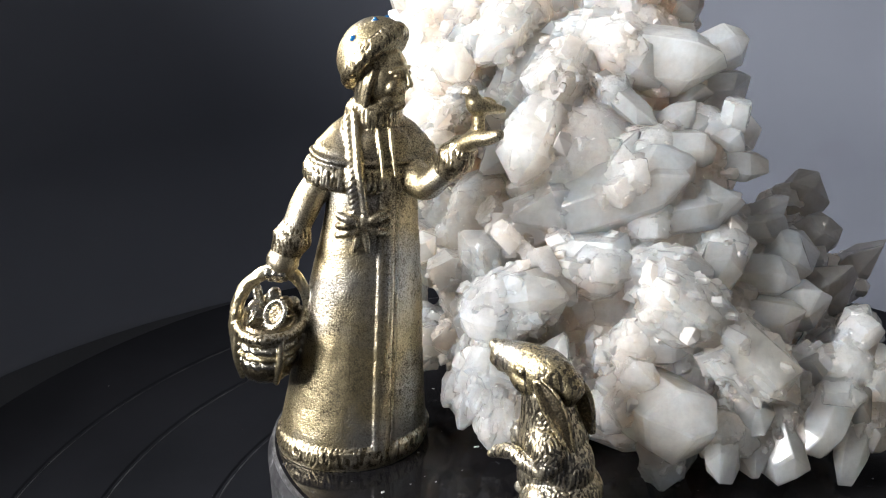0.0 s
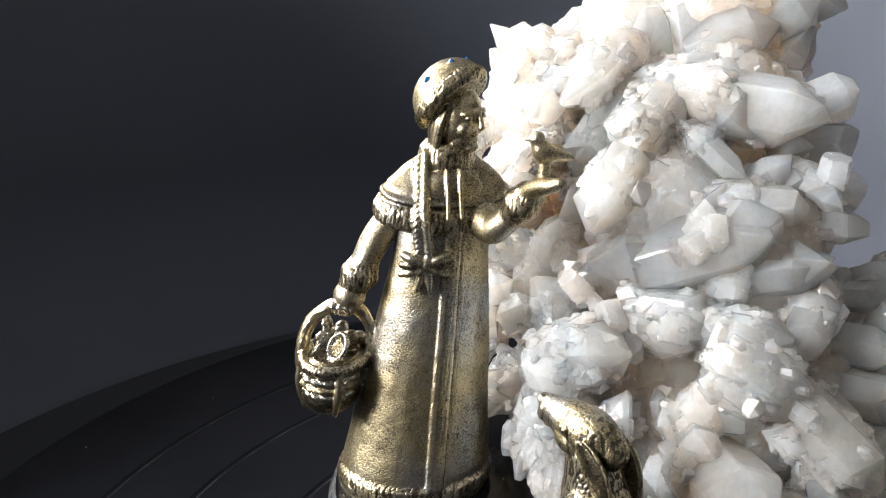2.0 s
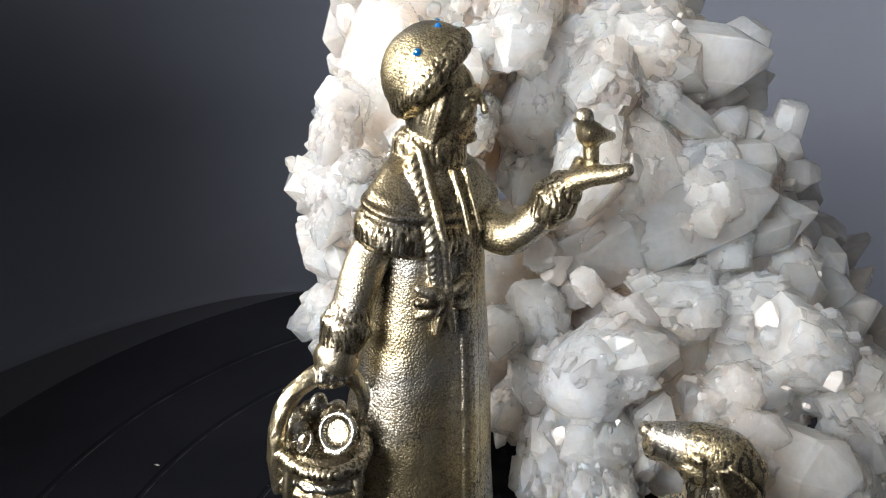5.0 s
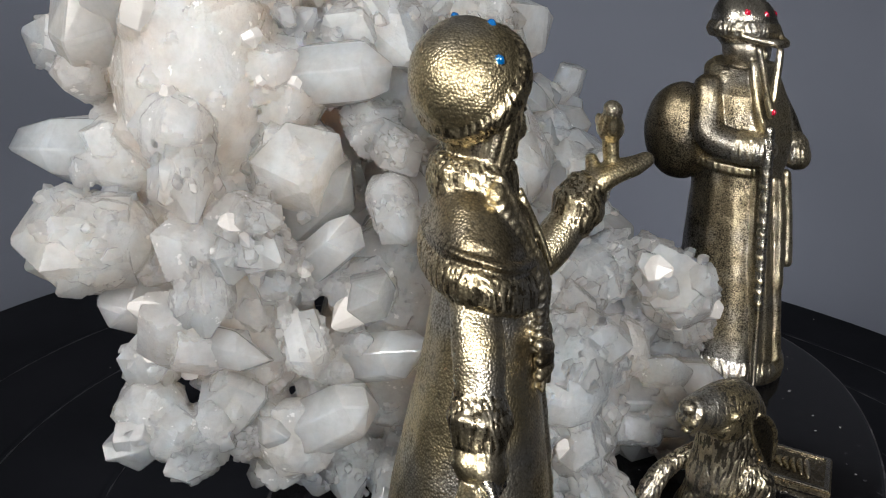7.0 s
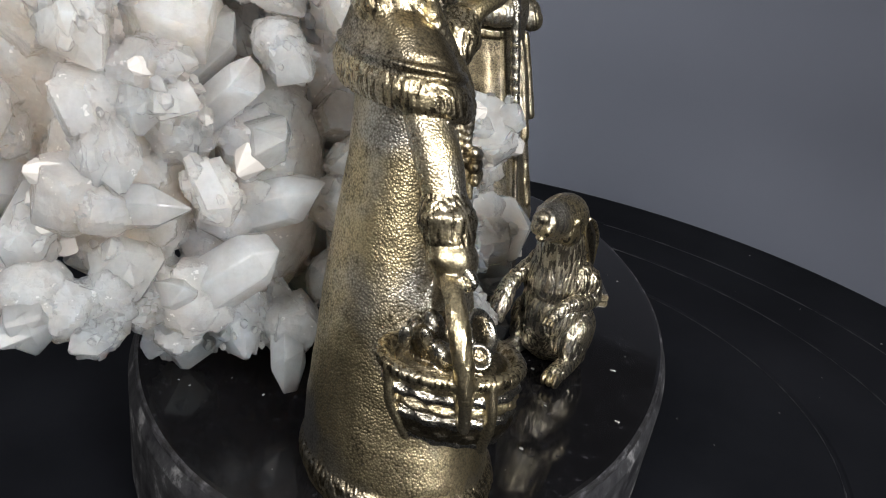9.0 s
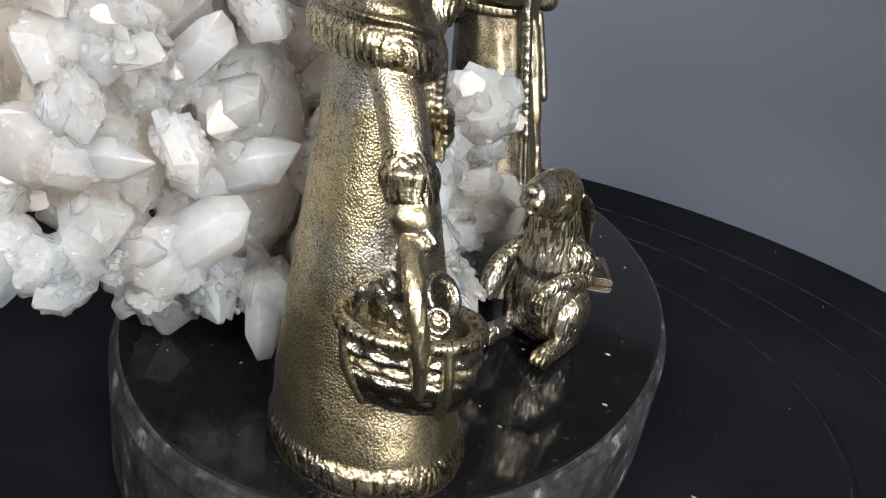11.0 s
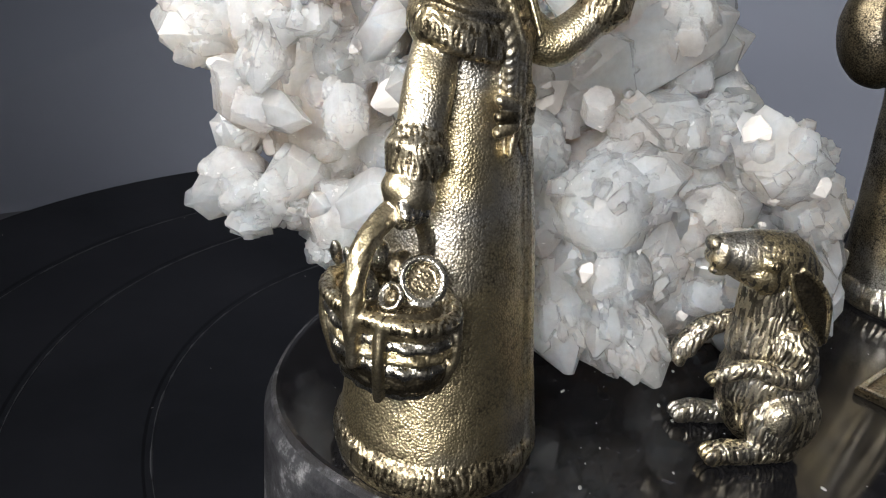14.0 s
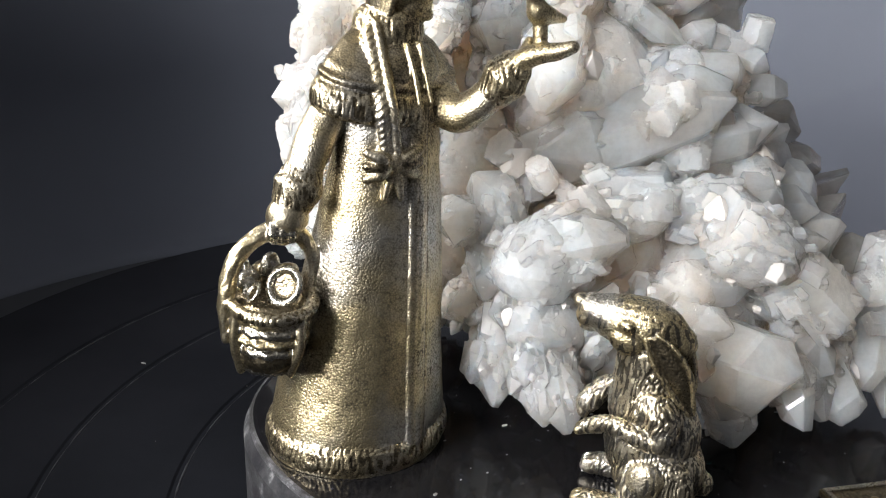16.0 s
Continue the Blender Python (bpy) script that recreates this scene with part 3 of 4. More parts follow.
crystal((0.0736, 0.1447, 0.0028), (0.0824, 0.1594, 0.0168), 0.0036, 3)
crystal((0.0800, 0.1518, 0.0178), (0.0704, 0.1556, 0.0115), 0.0047, 4)
crystal((0.0721, 0.1614, 0.0195), (0.0630, 0.1653, 0.0153), 0.0043, 5)
crystal((0.0632, 0.1421, 0.0048), (0.0607, 0.1547, 0.0165), 0.0045, 6)
bundle((0.0562, 0.1423, 0.0057), (0.0565, 0.1534, 0.0164), 0.0045, 0)
crystal((0.0456, 0.1490, -0.0003), (0.0451, 0.1594, 0.0096), 0.0048, 1, True)
crystal((0.0844, 0.1760, 0.0325), (0.0724, 0.1805, 0.0221), 0.0058, 2)
crystal((0.0830, 0.1870, 0.0396), (0.0738, 0.1903, 0.0297), 0.0056, 3)
crystal((0.0828, 0.1956, 0.0469), (0.0737, 0.1989, 0.0328), 0.0055, 4, True)
crystal((0.0955, 0.1907, 0.0348), (0.0861, 0.1941, 0.0201), 0.0048, 5, True)
crystal((0.0886, 0.1720, 0.0246), (0.0784, 0.1756, 0.0142), 0.0056, 6)
crystal((0.0827, 0.1494, 0.0076), (0.0778, 0.1555, 0.0118), 0.0041, 0)
bundle((-0.0024, 0.2167, 0.0743), (0.0133, 0.2212, 0.0569), 0.0088, 1)
crystal((-0.0105, 0.2270, 0.0768), (0.0032, 0.2311, 0.0612), 0.0066, 2)
bundle((0.0209, 0.1993, 0.0791), (0.0263, 0.2017, 0.0593), 0.0069, 3)
crystal((0.0316, 0.1934, 0.0788), (0.0335, 0.1955, 0.0595), 0.0054, 4)
crystal((-0.0109, 0.2388, 0.0529), (-0.0018, 0.2202, 0.0538), 0.0051, 5)
bundle((-0.0155, 0.2340, 0.0413), (-0.0077, 0.2191, 0.0433), 0.0077, 6)
crystal((-0.0099, 0.2209, 0.0286), (-0.0005, 0.2215, 0.0403), 0.0058, 0)
bundle((-0.0056, 0.2121, 0.0620), (-0.0017, 0.2229, 0.0729), 0.0049, 1)
bundle((-0.0173, 0.2038, 0.0511), (-0.0114, 0.2115, 0.0638), 0.0048, 2)
bundle((-0.0192, 0.2006, 0.0374), (-0.0128, 0.2067, 0.0503), 0.0041, 3)
bundle((-0.0164, 0.2149, 0.0246), (-0.0021, 0.2120, 0.0340), 0.0046, 4)
crystal((-0.0222, 0.2142, 0.0169), (-0.0121, 0.2069, 0.0205), 0.0033, 5)
bundle((-0.0197, 0.2065, 0.0159), (-0.0066, 0.1956, 0.0196), 0.0027, 6)
bundle((-0.0069, 0.1958, 0.0147), (-0.0035, 0.2043, 0.0181), 0.0027, 0)
bundle((-0.0064, 0.2394, 0.0687), (0.0016, 0.2232, 0.0638), 0.0045, 1)
bundle((-0.0056, 0.2288, 0.0626), (0.0036, 0.2248, 0.0714), 0.0038, 2)
crystal((0.0006, 0.2033, 0.0697), (0.0116, 0.2183, 0.0715), 0.0049, 3)
crystal((0.0036, 0.1881, 0.0703), (0.0013, 0.2089, 0.0653), 0.0048, 4)
crystal((0.0062, 0.1995, 0.0569), (0.0060, 0.2205, 0.0532), 0.0049, 5)
crystal((-0.0009, 0.1905, 0.0572), (-0.0001, 0.2042, 0.0419), 0.0046, 6, True)
crystal((-0.0075, 0.1867, 0.0522), (-0.0052, 0.1970, 0.0410), 0.0031, 0)
crystal((-0.0089, 0.1821, 0.0425), (0.0025, 0.1902, 0.0396), 0.0040, 1, True)
crystal((-0.0032, 0.1771, 0.0355), (-0.0015, 0.1938, 0.0286), 0.0039, 2)
crystal((-0.0168, 0.1924, 0.0359), (-0.0157, 0.2076, 0.0339), 0.0032, 3)
bundle((-0.0134, 0.1880, 0.0328), (-0.0055, 0.2002, 0.0469), 0.0034, 4)
crystal((-0.0128, 0.1923, 0.0223), (-0.0063, 0.1989, 0.0190), 0.0029, 5)
crystal((-0.0068, 0.1824, 0.0284), (-0.0078, 0.1977, 0.0159), 0.0044, 6)
bundle((-0.0020, 0.1889, 0.0089), (0.0094, 0.1953, 0.0179), 0.0048, 0)
bundle((-0.0127, 0.1997, 0.0204), (-0.0039, 0.2056, 0.0278), 0.0054, 1)
bundle((-0.0156, 0.1924, 0.0473), (-0.0096, 0.2043, 0.0502), 0.0041, 2)
bundle((-0.0150, 0.1931, 0.0528), (-0.0120, 0.2029, 0.0523), 0.0027, 3)
bundle((-0.0176, 0.1990, 0.0449), (-0.0093, 0.2018, 0.0518), 0.0034, 4)
bundle((-0.0005, 0.1820, 0.0588), (0.0065, 0.1936, 0.0628), 0.0033, 5)
bundle((-0.0054, 0.1807, 0.0505), (0.0013, 0.1867, 0.0551), 0.0035, 6)
bundle((0.0035, 0.1998, 0.0751), (0.0051, 0.2062, 0.0703), 0.0037, 0)
bundle((0.0061, 0.1946, 0.0764), (0.0093, 0.1985, 0.0705), 0.0044, 1)
bundle((-0.0005, 0.2125, 0.0661), (0.0056, 0.2245, 0.0728), 0.0030, 2)
crystal((-0.0069, 0.1794, 0.0048), (0.0022, 0.1813, 0.0155), 0.0033, 3)
bundle((0.0039, 0.1967, 0.0013), (0.0128, 0.1973, 0.0104), 0.0054, 4)
crystal((-0.0203, 0.2105, 0.0152), (-0.0121, 0.2130, 0.0232), 0.0043, 5)
bundle((-0.0172, 0.2038, 0.0152), (-0.0099, 0.2034, 0.0227), 0.0036, 6)
bundle((-0.0053, 0.1864, 0.0088), (0.0020, 0.1892, 0.0156), 0.0036, 0)
bundle((0.0237, 0.1560, 0.0343), (0.0094, 0.1629, 0.0289), 0.0061, 1)
crystal((0.0464, 0.1666, 0.0551), (0.0324, 0.1777, 0.0477), 0.0074, 2)
crystal((0.0563, 0.1664, 0.0500), (0.0448, 0.1757, 0.0435), 0.0050, 3)
crystal((0.0578, 0.1736, 0.0573), (0.0500, 0.1840, 0.0611), 0.0033, 4)
crystal((0.0538, 0.1843, 0.0658), (0.0423, 0.1969, 0.0620), 0.0040, 5)
bundle((0.0589, 0.1525, 0.0282), (0.0446, 0.1635, 0.0262), 0.0056, 6)
crystal((0.0509, 0.1599, 0.0353), (0.0560, 0.1725, 0.0404), 0.0045, 0, True)
bundle((0.0649, 0.1478, 0.0181), (0.0489, 0.1589, 0.0250), 0.0049, 1)
crystal((0.0571, 0.1428, 0.0136), (0.0556, 0.1548, 0.0198), 0.0036, 2, True)
crystal((0.0499, 0.1375, 0.0077), (0.0510, 0.1480, 0.0145), 0.0040, 3)
bundle((0.0401, 0.1415, 0.0039), (0.0438, 0.1589, 0.0164), 0.0044, 4)
crystal((0.0756, 0.1660, 0.0307), (0.0666, 0.1742, 0.0244), 0.0051, 5)
crystal((0.0728, 0.1747, 0.0389), (0.0662, 0.1801, 0.0299), 0.0059, 6)
crystal((0.0671, 0.1459, 0.0077), (0.0789, 0.1603, 0.0253), 0.0044, 0)
crystal((0.0750, 0.1541, 0.0224), (0.0667, 0.1617, 0.0159), 0.0049, 1)
bundle((0.0065, 0.1588, 0.0047), (0.0116, 0.1745, 0.0314), 0.0064, 2)
bundle((0.0138, 0.1487, 0.0048), (0.0111, 0.1622, 0.0231), 0.0052, 3)
bundle((0.0112, 0.1850, 0.0550), (0.0240, 0.2010, 0.0730), 0.0080, 4)
bundle((0.0075, 0.1885, 0.0690), (0.0200, 0.2050, 0.0810), 0.0066, 0)
bundle((0.0100, 0.1835, 0.0475), (0.0220, 0.1960, 0.0600), 0.0072, 2)



# lumps of the massive heart of the cluster
lump(0.040, 0.164, 0.010, 0.017, 0.011, 0.011)
lump(0.030, 0.176, 0.022, 0.015, 0.015, 0.020)
lump(0.046, 0.168, 0.018, 0.014, 0.014, 0.017)
lump(0.028, 0.184, 0.048, 0.014, 0.014, 0.018)
lump(0.046, 0.181, 0.042, 0.013, 0.014, 0.018)
lump(0.000, 0.215, 0.065, 0.012, 0.012, 0.018)
lump(0.019, 0.215, 0.074, 0.013, 0.011, 0.022)
lump(0.040, 0.205, 0.055, 0.019, 0.020, 0.030)
lump(0.040, 0.216, 0.085, 0.017, 0.017, 0.020)
lump(0.007, 0.215, 0.052, 0.013, 0.015, 0.026)
lump(0.036, 0.186, 0.024, 0.020, 0.020, 0.023)
lump(0.058, 0.180, 0.018, 0.016, 0.018, 0.017)
lump(0.010, 0.188, 0.030, 0.011, 0.011, 0.019)
lump(-0.003, 0.205, 0.032, 0.009, 0.011, 0.012)


def rock_mesh(extra):
    """The massive rock: its heart, the shafts beside the large points, and further blunt points."""
    bm = bmesh.new()
    for c, r in CORE:
        bmesh.ops.create_icosphere(bm, subdivisions=2, radius=1.0, matrix=Matrix.LocRotScale(c - ORIGIN, None, r))
    rnd = random.Random(31)
    for top, way, r, long in SHAFTS + extra:
        prism(bm, top - ORIGIN, way, r, long, rnd)
    for v in bm.verts:
        v.co.z = max(v.co.z, 0.0006)
    out = fused("matrix", bm, 0.00045 if extra else 0.0012)
    co, nor = np.empty(len(out.vertices) * 3), np.empty(len(out.vertices) * 3)
    out.vertices.foreach_get("co", co)
    out.vertices.foreach_get("normal", nor)
    return out, co.reshape(-1, 3), nor.reshape(-1, 3)


def on_skin(skin, normal, count, size, spread, seed):
    """Places on the rock's skin for small points: place, direction, radius, length."""
    rnd = random.Random(seed)
    made = 0
    while made < count:
        k = rnd.randrange(len(skin))
        p, n = Vector(skin[k]) + ORIGIN, Vector(normal[k])
        if p.z < 0.004:
            continue
        out = (n + Vector((rnd.gauss(0, spread), rnd.gauss(0, spread), rnd.gauss(0.1, spread)))).normalized()
        rad = rnd.uniform(*size)
        made += 1
        yield rnd, p, out, rad, rad * rnd.uniform(1.4, 2.4)


_, SKIN, SKIN_NORMAL = rock_mesh([])
bpy.data.meshes.remove(_)
BLUNT = [(p + out * rad * rnd.uniform(0.1, 0.6), out, rad, rad * 2.5) for rnd, p, out, rad, _ in on_skin(SKIN, SKIN_NORMAL, 900, (0.0012, 0.0040), 0.24, 4)]
ROCK, SKIN, SKIN_NORMAL = rock_mesh(BLUNT)
ROCK.materials.append(QUARTZ_CRUST)
matrix = new("matrix", ROCK)
matrix.parent = cluster
tagged(matrix, "massive pinkish white quartz matrix")

for rnd, p, out, rad, length in on_skin(SKIN, SKIN_NORMAL, 60, (0.0012, 0.0028), 0.4, 5):
    crystal(p + out * length * 0.45, p - out * length * 0.6, rad, rnd.randrange(6), rnd.random() < 0.3, rooted=False)


def druzy():
    """The fine sugary crust of tiny points."""
    bm = bmesh.new()
    for rnd, p, out, rad, length in on_skin(SKIN, SKIN_NORMAL, 90, (0.0006, 0.0011), 0.4, 9):
        prism(bm, p - ORIGIN + out * rad * 0.8, out, rad, rad * 2, rnd)
    tagged(part("druzy", bm, QUARTZ_SPARK, cluster, "sparkling crust of tiny quartz points"), kind="stuff")


druzy()


# ---- the cast figures ----
def maiden():
    """Cast brass figure in a long fur-trimmed coat, with basket and bird."""
    bm = bmesh.new()
    front = -62
    B, P, D, S, G, F, C = 0, 1, 2, 3, 4, 5, 6
    coat = [(0.0130, 0.0), (0.0126, 0.006), (0.0121, 0.010), (0.0111, 0.018, 0.98, 0.0004), (0.0103, 0.027, 0.94, 0.0009), (0.0093, 0.035, 0.89, 0.0014), (0.0082, 0.043, 0.83, 0.0018), (0.0077, 0.049, 0.79, 0.0020), (0.0072, 0.055, 0.75, 0.0020)]
    mid, wide, deep = Vector((0.0009, 0.0004, 0)), 1.12, 0.97
    lathe(bm, coat, B, wide, deep, turn=25, at=mid, seg=64)
    lathe(bm, [(0.0122, 0.0), (0.0131, 0.0007), (0.0135, 0.002), (0.0133, 0.0036), (0.0126, 0.0046), (0.0118, 0.0049)], F, wide, deep, turn=25, at=mid, seg=120)
    rows = np.array([row if len(row) == 4 else (*row, 1.0, 0.0) for row in coat])

    def on_coat(degrees, z, rad):
        """A place on the coat's surface, as a point of a tube."""
        r, thin, shift = (np.interp(z, rows[:, 1], rows[:, k]) for k in (0, 2, 3))
        q = radians(degrees - 25)
        p = mid + Matrix.Rotation(radians(25), 3, "Z") @ Vector((r * wide * math.cos(q), r * deep * thin * math.sin(q) - shift, z))
        return (*p, rad)
    # overlapping front of the coat: a fur border between two seams
    for off, rad, mi in ((-5, 0.0005, B), (-2.5, 0.0007, P), (0.5, 0.0008, B), (3.5, 0.0007, P), (6, 0.0004, D), (8, 0.0005, B)):
        tube(bm, [on_coat(front + off * (1 + 0.6 * k / 12), 0.004 + 0.047 * k / 12, rad) for k in range(13)], mi, seg=10, n=3)
    # cape and its fur border
    had = len(bm.verts)
    lathe(bm, [(0.0060, 0.050, 1, 0.0013), (0.0112, 0.0515, 1, 0.0013), (0.0112, 0.054, 1, 0.0013), (0.0098, 0.0572, 1, 0.0011), (0.0072, 0.0602, 1.1, 0.0006), (0.0050, 0.0620, 1.3, 0), (0.0044, 0.065, 1.4, 0)], C, 1.10, 0.58, 25, at=(0.0006, 0.0002, 0), seg=64)
    ball(bm, (0.0026, -0.0034, 0.0562), (0.0064, 0.0036, 0.0054), C, (0, 0, 28))
    # seam of the cape above its border
    lathe(bm, [(r, z, 1.0, 0.0013) for r, z in ((0.0090, 0.0553), (0.0110, 0.0553), (0.0112, 0.0557), (0.0108, 0.0561), (0.0090, 0.0561))], C, 1.09, 0.60, 25, at=(0.0006, 0.0002, 0), seg=96)
    lathe(bm, [(r, z, 1.0, 0.0013) for r, z in ((0.0085, 0.0508), (0.0112, 0.0505), (0.0119, 0.0515), (0.0119, 0.0532), (0.0112, 0.0545), (0.0090, 0.0548))], F, 1.10, 0.59, 25, at=(0.0006, 0.0002, 0), seg=120)
    bm.verts.ensure_lookup_table()
    for v in bm.verts[had:]:
        ahead = (v.co.x * math.cos(radians(front)) + v.co.y * math.sin(radians(front))) / 0.008
        v.co.z += (0.0016 - 0.0020 * max(0.0, ahead)) * min(1.0, (0.0650 - v.co.z) / 0.008)
    for k in range(2):
        tube(bm, [(0.0020 + 0.0022 * k, -0.0060 + 0.0010 * k, 0.0612, 0.0004), (0.0030 + 0.0020 * k, -0.0078 + 0.0012 * k, 0.0570, 0.0004), (0.0036 + 0.0022 * k, -0.0090 + 0.0014 * k, 0.0535, 0.0004)], P, seg=8, n=4)
    # collar
    lathe(bm, [(0.0040, 0.0602), (0.0050, 0.0608), (0.0053, 0.0622), (0.0050, 0.0644), (0.0041, 0.0655)], F, at=(0.0006, -0.0004, 0), seg=96)
    # head, face turned to the bird
    way = radians(-30)

    def face(u, v, w):
        """A place on the head: forwards, to its left, up."""
        return (0.0022 + u * math.cos(way) - v * math.sin(way), -0.0012 + u * math.sin(way) + v * math.cos(way), 0.0698 + w)
    ball(bm, face(0, 0, 0), (0.0045, 0.0042, 0.0056), P, (0, 0, -30))
    ball(bm, face(-0.0018, 0, -0.0006), (0.0042, 0.0043, 0.0046), C, (0, 0, -30))
    ball(bm, face(0.0014, 0, -0.0034), (0.0030, 0.0029, 0.0024), P, (0, 0, -30))
    ball(bm, face(0.0036, 0, -0.0048), (0.0012, 0.0015, 0.0010), P, (0, 0, -30), 2)
    tube(bm, [(*face(0.0043, 0, 0.0018), 0.0004), (*face(0.0053, 0, -0.0002), 0.0005), (*face(0.0056, 0, -0.0010), 0.0007)], P, seg=10, n=4)
    for z, u in ((-0.0025, 0.0043), (-0.0032, 0.0041)):
        tube(bm, [(*face(u - 0.0008, -0.0013, z), 0.0002), (*face(u, 0, z), 0.00042), (*face(u - 0.0008, 0.0013, z), 0.0002)], P, seg=8, n=3)
    for s in (-1, 1):
        ball(bm, face(0.0030, s * 0.0019, -0.0014), (0.0014, 0.0014, 0.0016), P, (0, 0, -30), 2)
        ball(bm, face(0.0041, s * 0.0017, 0.0006), (0.0005, 0.0009, 0.0004), D, (0, 0, -30), 2)
        ball(bm, face(0.0043, s * 0.0017, 0.0006), (0.0003, 0.0005, 0.0003), P, (0, 0, -30), 2)
        tube(bm, [(*face(0.0044, s * 0.0005, 0.0014), 0.0003), (*face(0.0042, s * 0.0018, 0.0018), 0.00038), (*face(0.0034, s * 0.0029, 0.0012), 0.0003)], P, seg=8, n=4)
        # hair combed back from the cheek
        for k in range(8):
            q = radians(88 + 12 * k)
            tube(bm, [(*face(0.0042 * math.cos(q - 0.15), s * 0.0041 * math.sin(q - 0.15), 0.0026), 0.0006), (*face(0.0049 * math.cos(q), s * 0.0047 * math.sin(q), -0.0008), 0.0007), (*face(0.0045 * math.cos(q + 0.2), s * 0.0044 * math.sin(q + 0.2), -0.0048), 0.0006)], P if k % 2 else C, seg=8, n=4)
    # half-round hat with a rolled fur brim, tipped back
    hat = dict(at=(0.0003, -0.0002, 0.0731), tilt=(-6, -50, -15))
    lathe(bm, [(0.0070 * math.cos(radians(q)), 0.0068 * math.sin(radians(q))) for q in (-6, 8, 22, 36, 50, 62, 74, 86)], B, seg=64, **hat)
    lathe(bm, [(0.0052, -0.0018), (0.0066, -0.0017), (0.0074, -0.0006), (0.0074, 0.0007), (0.0067, 0.0016), (0.0052, 0.0016)], F, seg=120, **hat)
    turn = Euler([radians(a) for a in hat["tilt"]]).to_matrix()
    for a in (-80, -28, 24):
        ball(bm, Vector(hat["at"]) + turn @ Vector((0.0060 * math.cos(radians(a)), 0.0060 * math.sin(radians(a)), 0.0037)), 0.0005, G, fine=2)
    # braid over the shoulder, plaited to both sides, with a bow
    for k in range(19):
        t = k / 18
        x, y, z = -0.0030 + 0.0032 * t, -0.0050 - 0.0047 * min(1, t * 1.7) + 0.0016 * max(0, t - 0.6), 0.0632 - 0.0170 * t
        for s in (-1, 1):
            ball(bm, (x + 0.00075 * s, y + 0.0004, z + 0.0004 * s), (0.0013, 0.0010, 0.00055), P if (k + (s > 0)) % 3 else B, (0, 48 * s, 0), 2)
    knot = Vector((0.0006, -0.0092, 0.0452))
    ball(bm, knot, (0.0012, 0.0010, 0.0017), P, fine=2)
    for s in (-1, 1):
        for h in (-1, 0, 1):
            tube(bm, [(knot.x + s * 0.0006, knot.y, knot.z + 0.0003 * h, 0.0006), (knot.x + s * 0.0022, knot.y - 0.0003 + 0.0007 * s, knot.z + 0.0011 * h, 0.0009), (knot.x + s * 0.0042, knot.y + 0.0006 + 0.0012 * s, knot.z + 0.0018 * h, 0.0007)], P if h else D, seg=10, n=4)
    for h in (-0.0008, 0.0008):
        tube(bm, [(knot.x, knot.y, knot.z - 0.0008, 0.0007), (knot.x + h, knot.y - 0.0001, knot.z - 0.0028, 0.0008), (knot.x + h * 1.6, knot.y - 0.0003, knot.z - 0.0048, 0.0004)], P, seg=10, n=3)
    # right arm, cuff and mitten on the basket handle
    tube(bm, [(-0.0074, -0.0034, 0.0525, 0.0026), (-0.0098, -0.0048, 0.0482, 0.0029), (-0.0118, -0.0057, 0.0430, 0.0026)], B, seg=24)
    tube(bm, [(-0.0118, -0.0057, 0.0426, 0.0031), (-0.0122, -0.0059, 0.0414, 0.0036), (-0.0127, -0.0060, 0.0402, 0.0032)], F, seg=40, n=4)
    tube(bm, [(-0.0130, -0.0061, 0.0390, 0.0026), (-0.0137, -0.0064, 0.0371, 0.0031), (-0.0141, -0.0063, 0.0352, 0.0020)], P, seg=24)
    for k in range(3):
        tube(bm, [(-0.0155 + 0.0013 * k, -0.0072, 0.0372, 0.0008), (-0.0160 + 0.0013 * k, -0.0086, 0.0357, 0.0008), (-0.0155 + 0.0013 * k, -0.0072, 0.0344, 0.0007)], S, seg=10, n=3)
    had = len(bm.verts)
    # left arm held out, cuff and open palm
    tube(bm, [(0.0080, -0.0010, 0.0540, 0.0030), (0.0118, -0.0046, 0.0515, 0.0029), (0.0140, -0.0068, 0.0530, 0.0026), (0.0165, -0.0086, 0.0560, 0.0024)], B, seg=24)
    tube(bm, [(0.0164, -0.0087, 0.0560, 0.0029), (0.0172, -0.0091, 0.0573, 0.0034), (0.0180, -0.0096, 0.0586, 0.0029)], F, seg=40, n=4)
    tube(bm, [(0.0180, -0.0098, 0.0590, 0.0022), (0.0198, -0.0122, 0.0612, 0.0019), (0.0222, -0.0148, 0.0622, 0.0016), (0.0236, -0.0162, 0.0630, 0.0012)], B, seg=20, flat=0.8)
    tube(bm, [(0.0190, -0.0108, 0.0606, 0.0012), (0.0200, -0.0100, 0.0626, 0.0009)], P, seg=12)
    # bird on the palm
    tube(bm, [(0.0187, -0.0126, 0.0689, 0.0011), (0.0200, -0.0122, 0.0670, 0.0018), (0.0219, -0.0115, 0.0666, 0.0013), (0.0246, -0.0106, 0.0661, 0.0006)], P, seg=16)
    ball(bm, (0.0186, -0.0127, 0.0694), (0.0013, 0.0012, 0.0012), B)
    for s in (-1, 1):
        ball(bm, (0.0212 + 0.0005 * s, -0.0118 + 0.0014 * s, 0.0672), (0.0021, 0.0005, 0.0010), B, (0, 14, 20), 2)
    tube(bm, [(0.0203, -0.0122, 0.0660, 0.0012), (0.0206, -0.0124, 0.0625, 0.0010)], B, seg=10)
    ball(bm, (0.0172, -0.0130, 0.0691), (0.0007, 0.0003, 0.0003), P, fine=2)
    bm.verts.ensure_lookup_table()
    bmesh.ops.translate(bm, vec=(-0.0011, 0, 0), verts=bm.verts[had:])
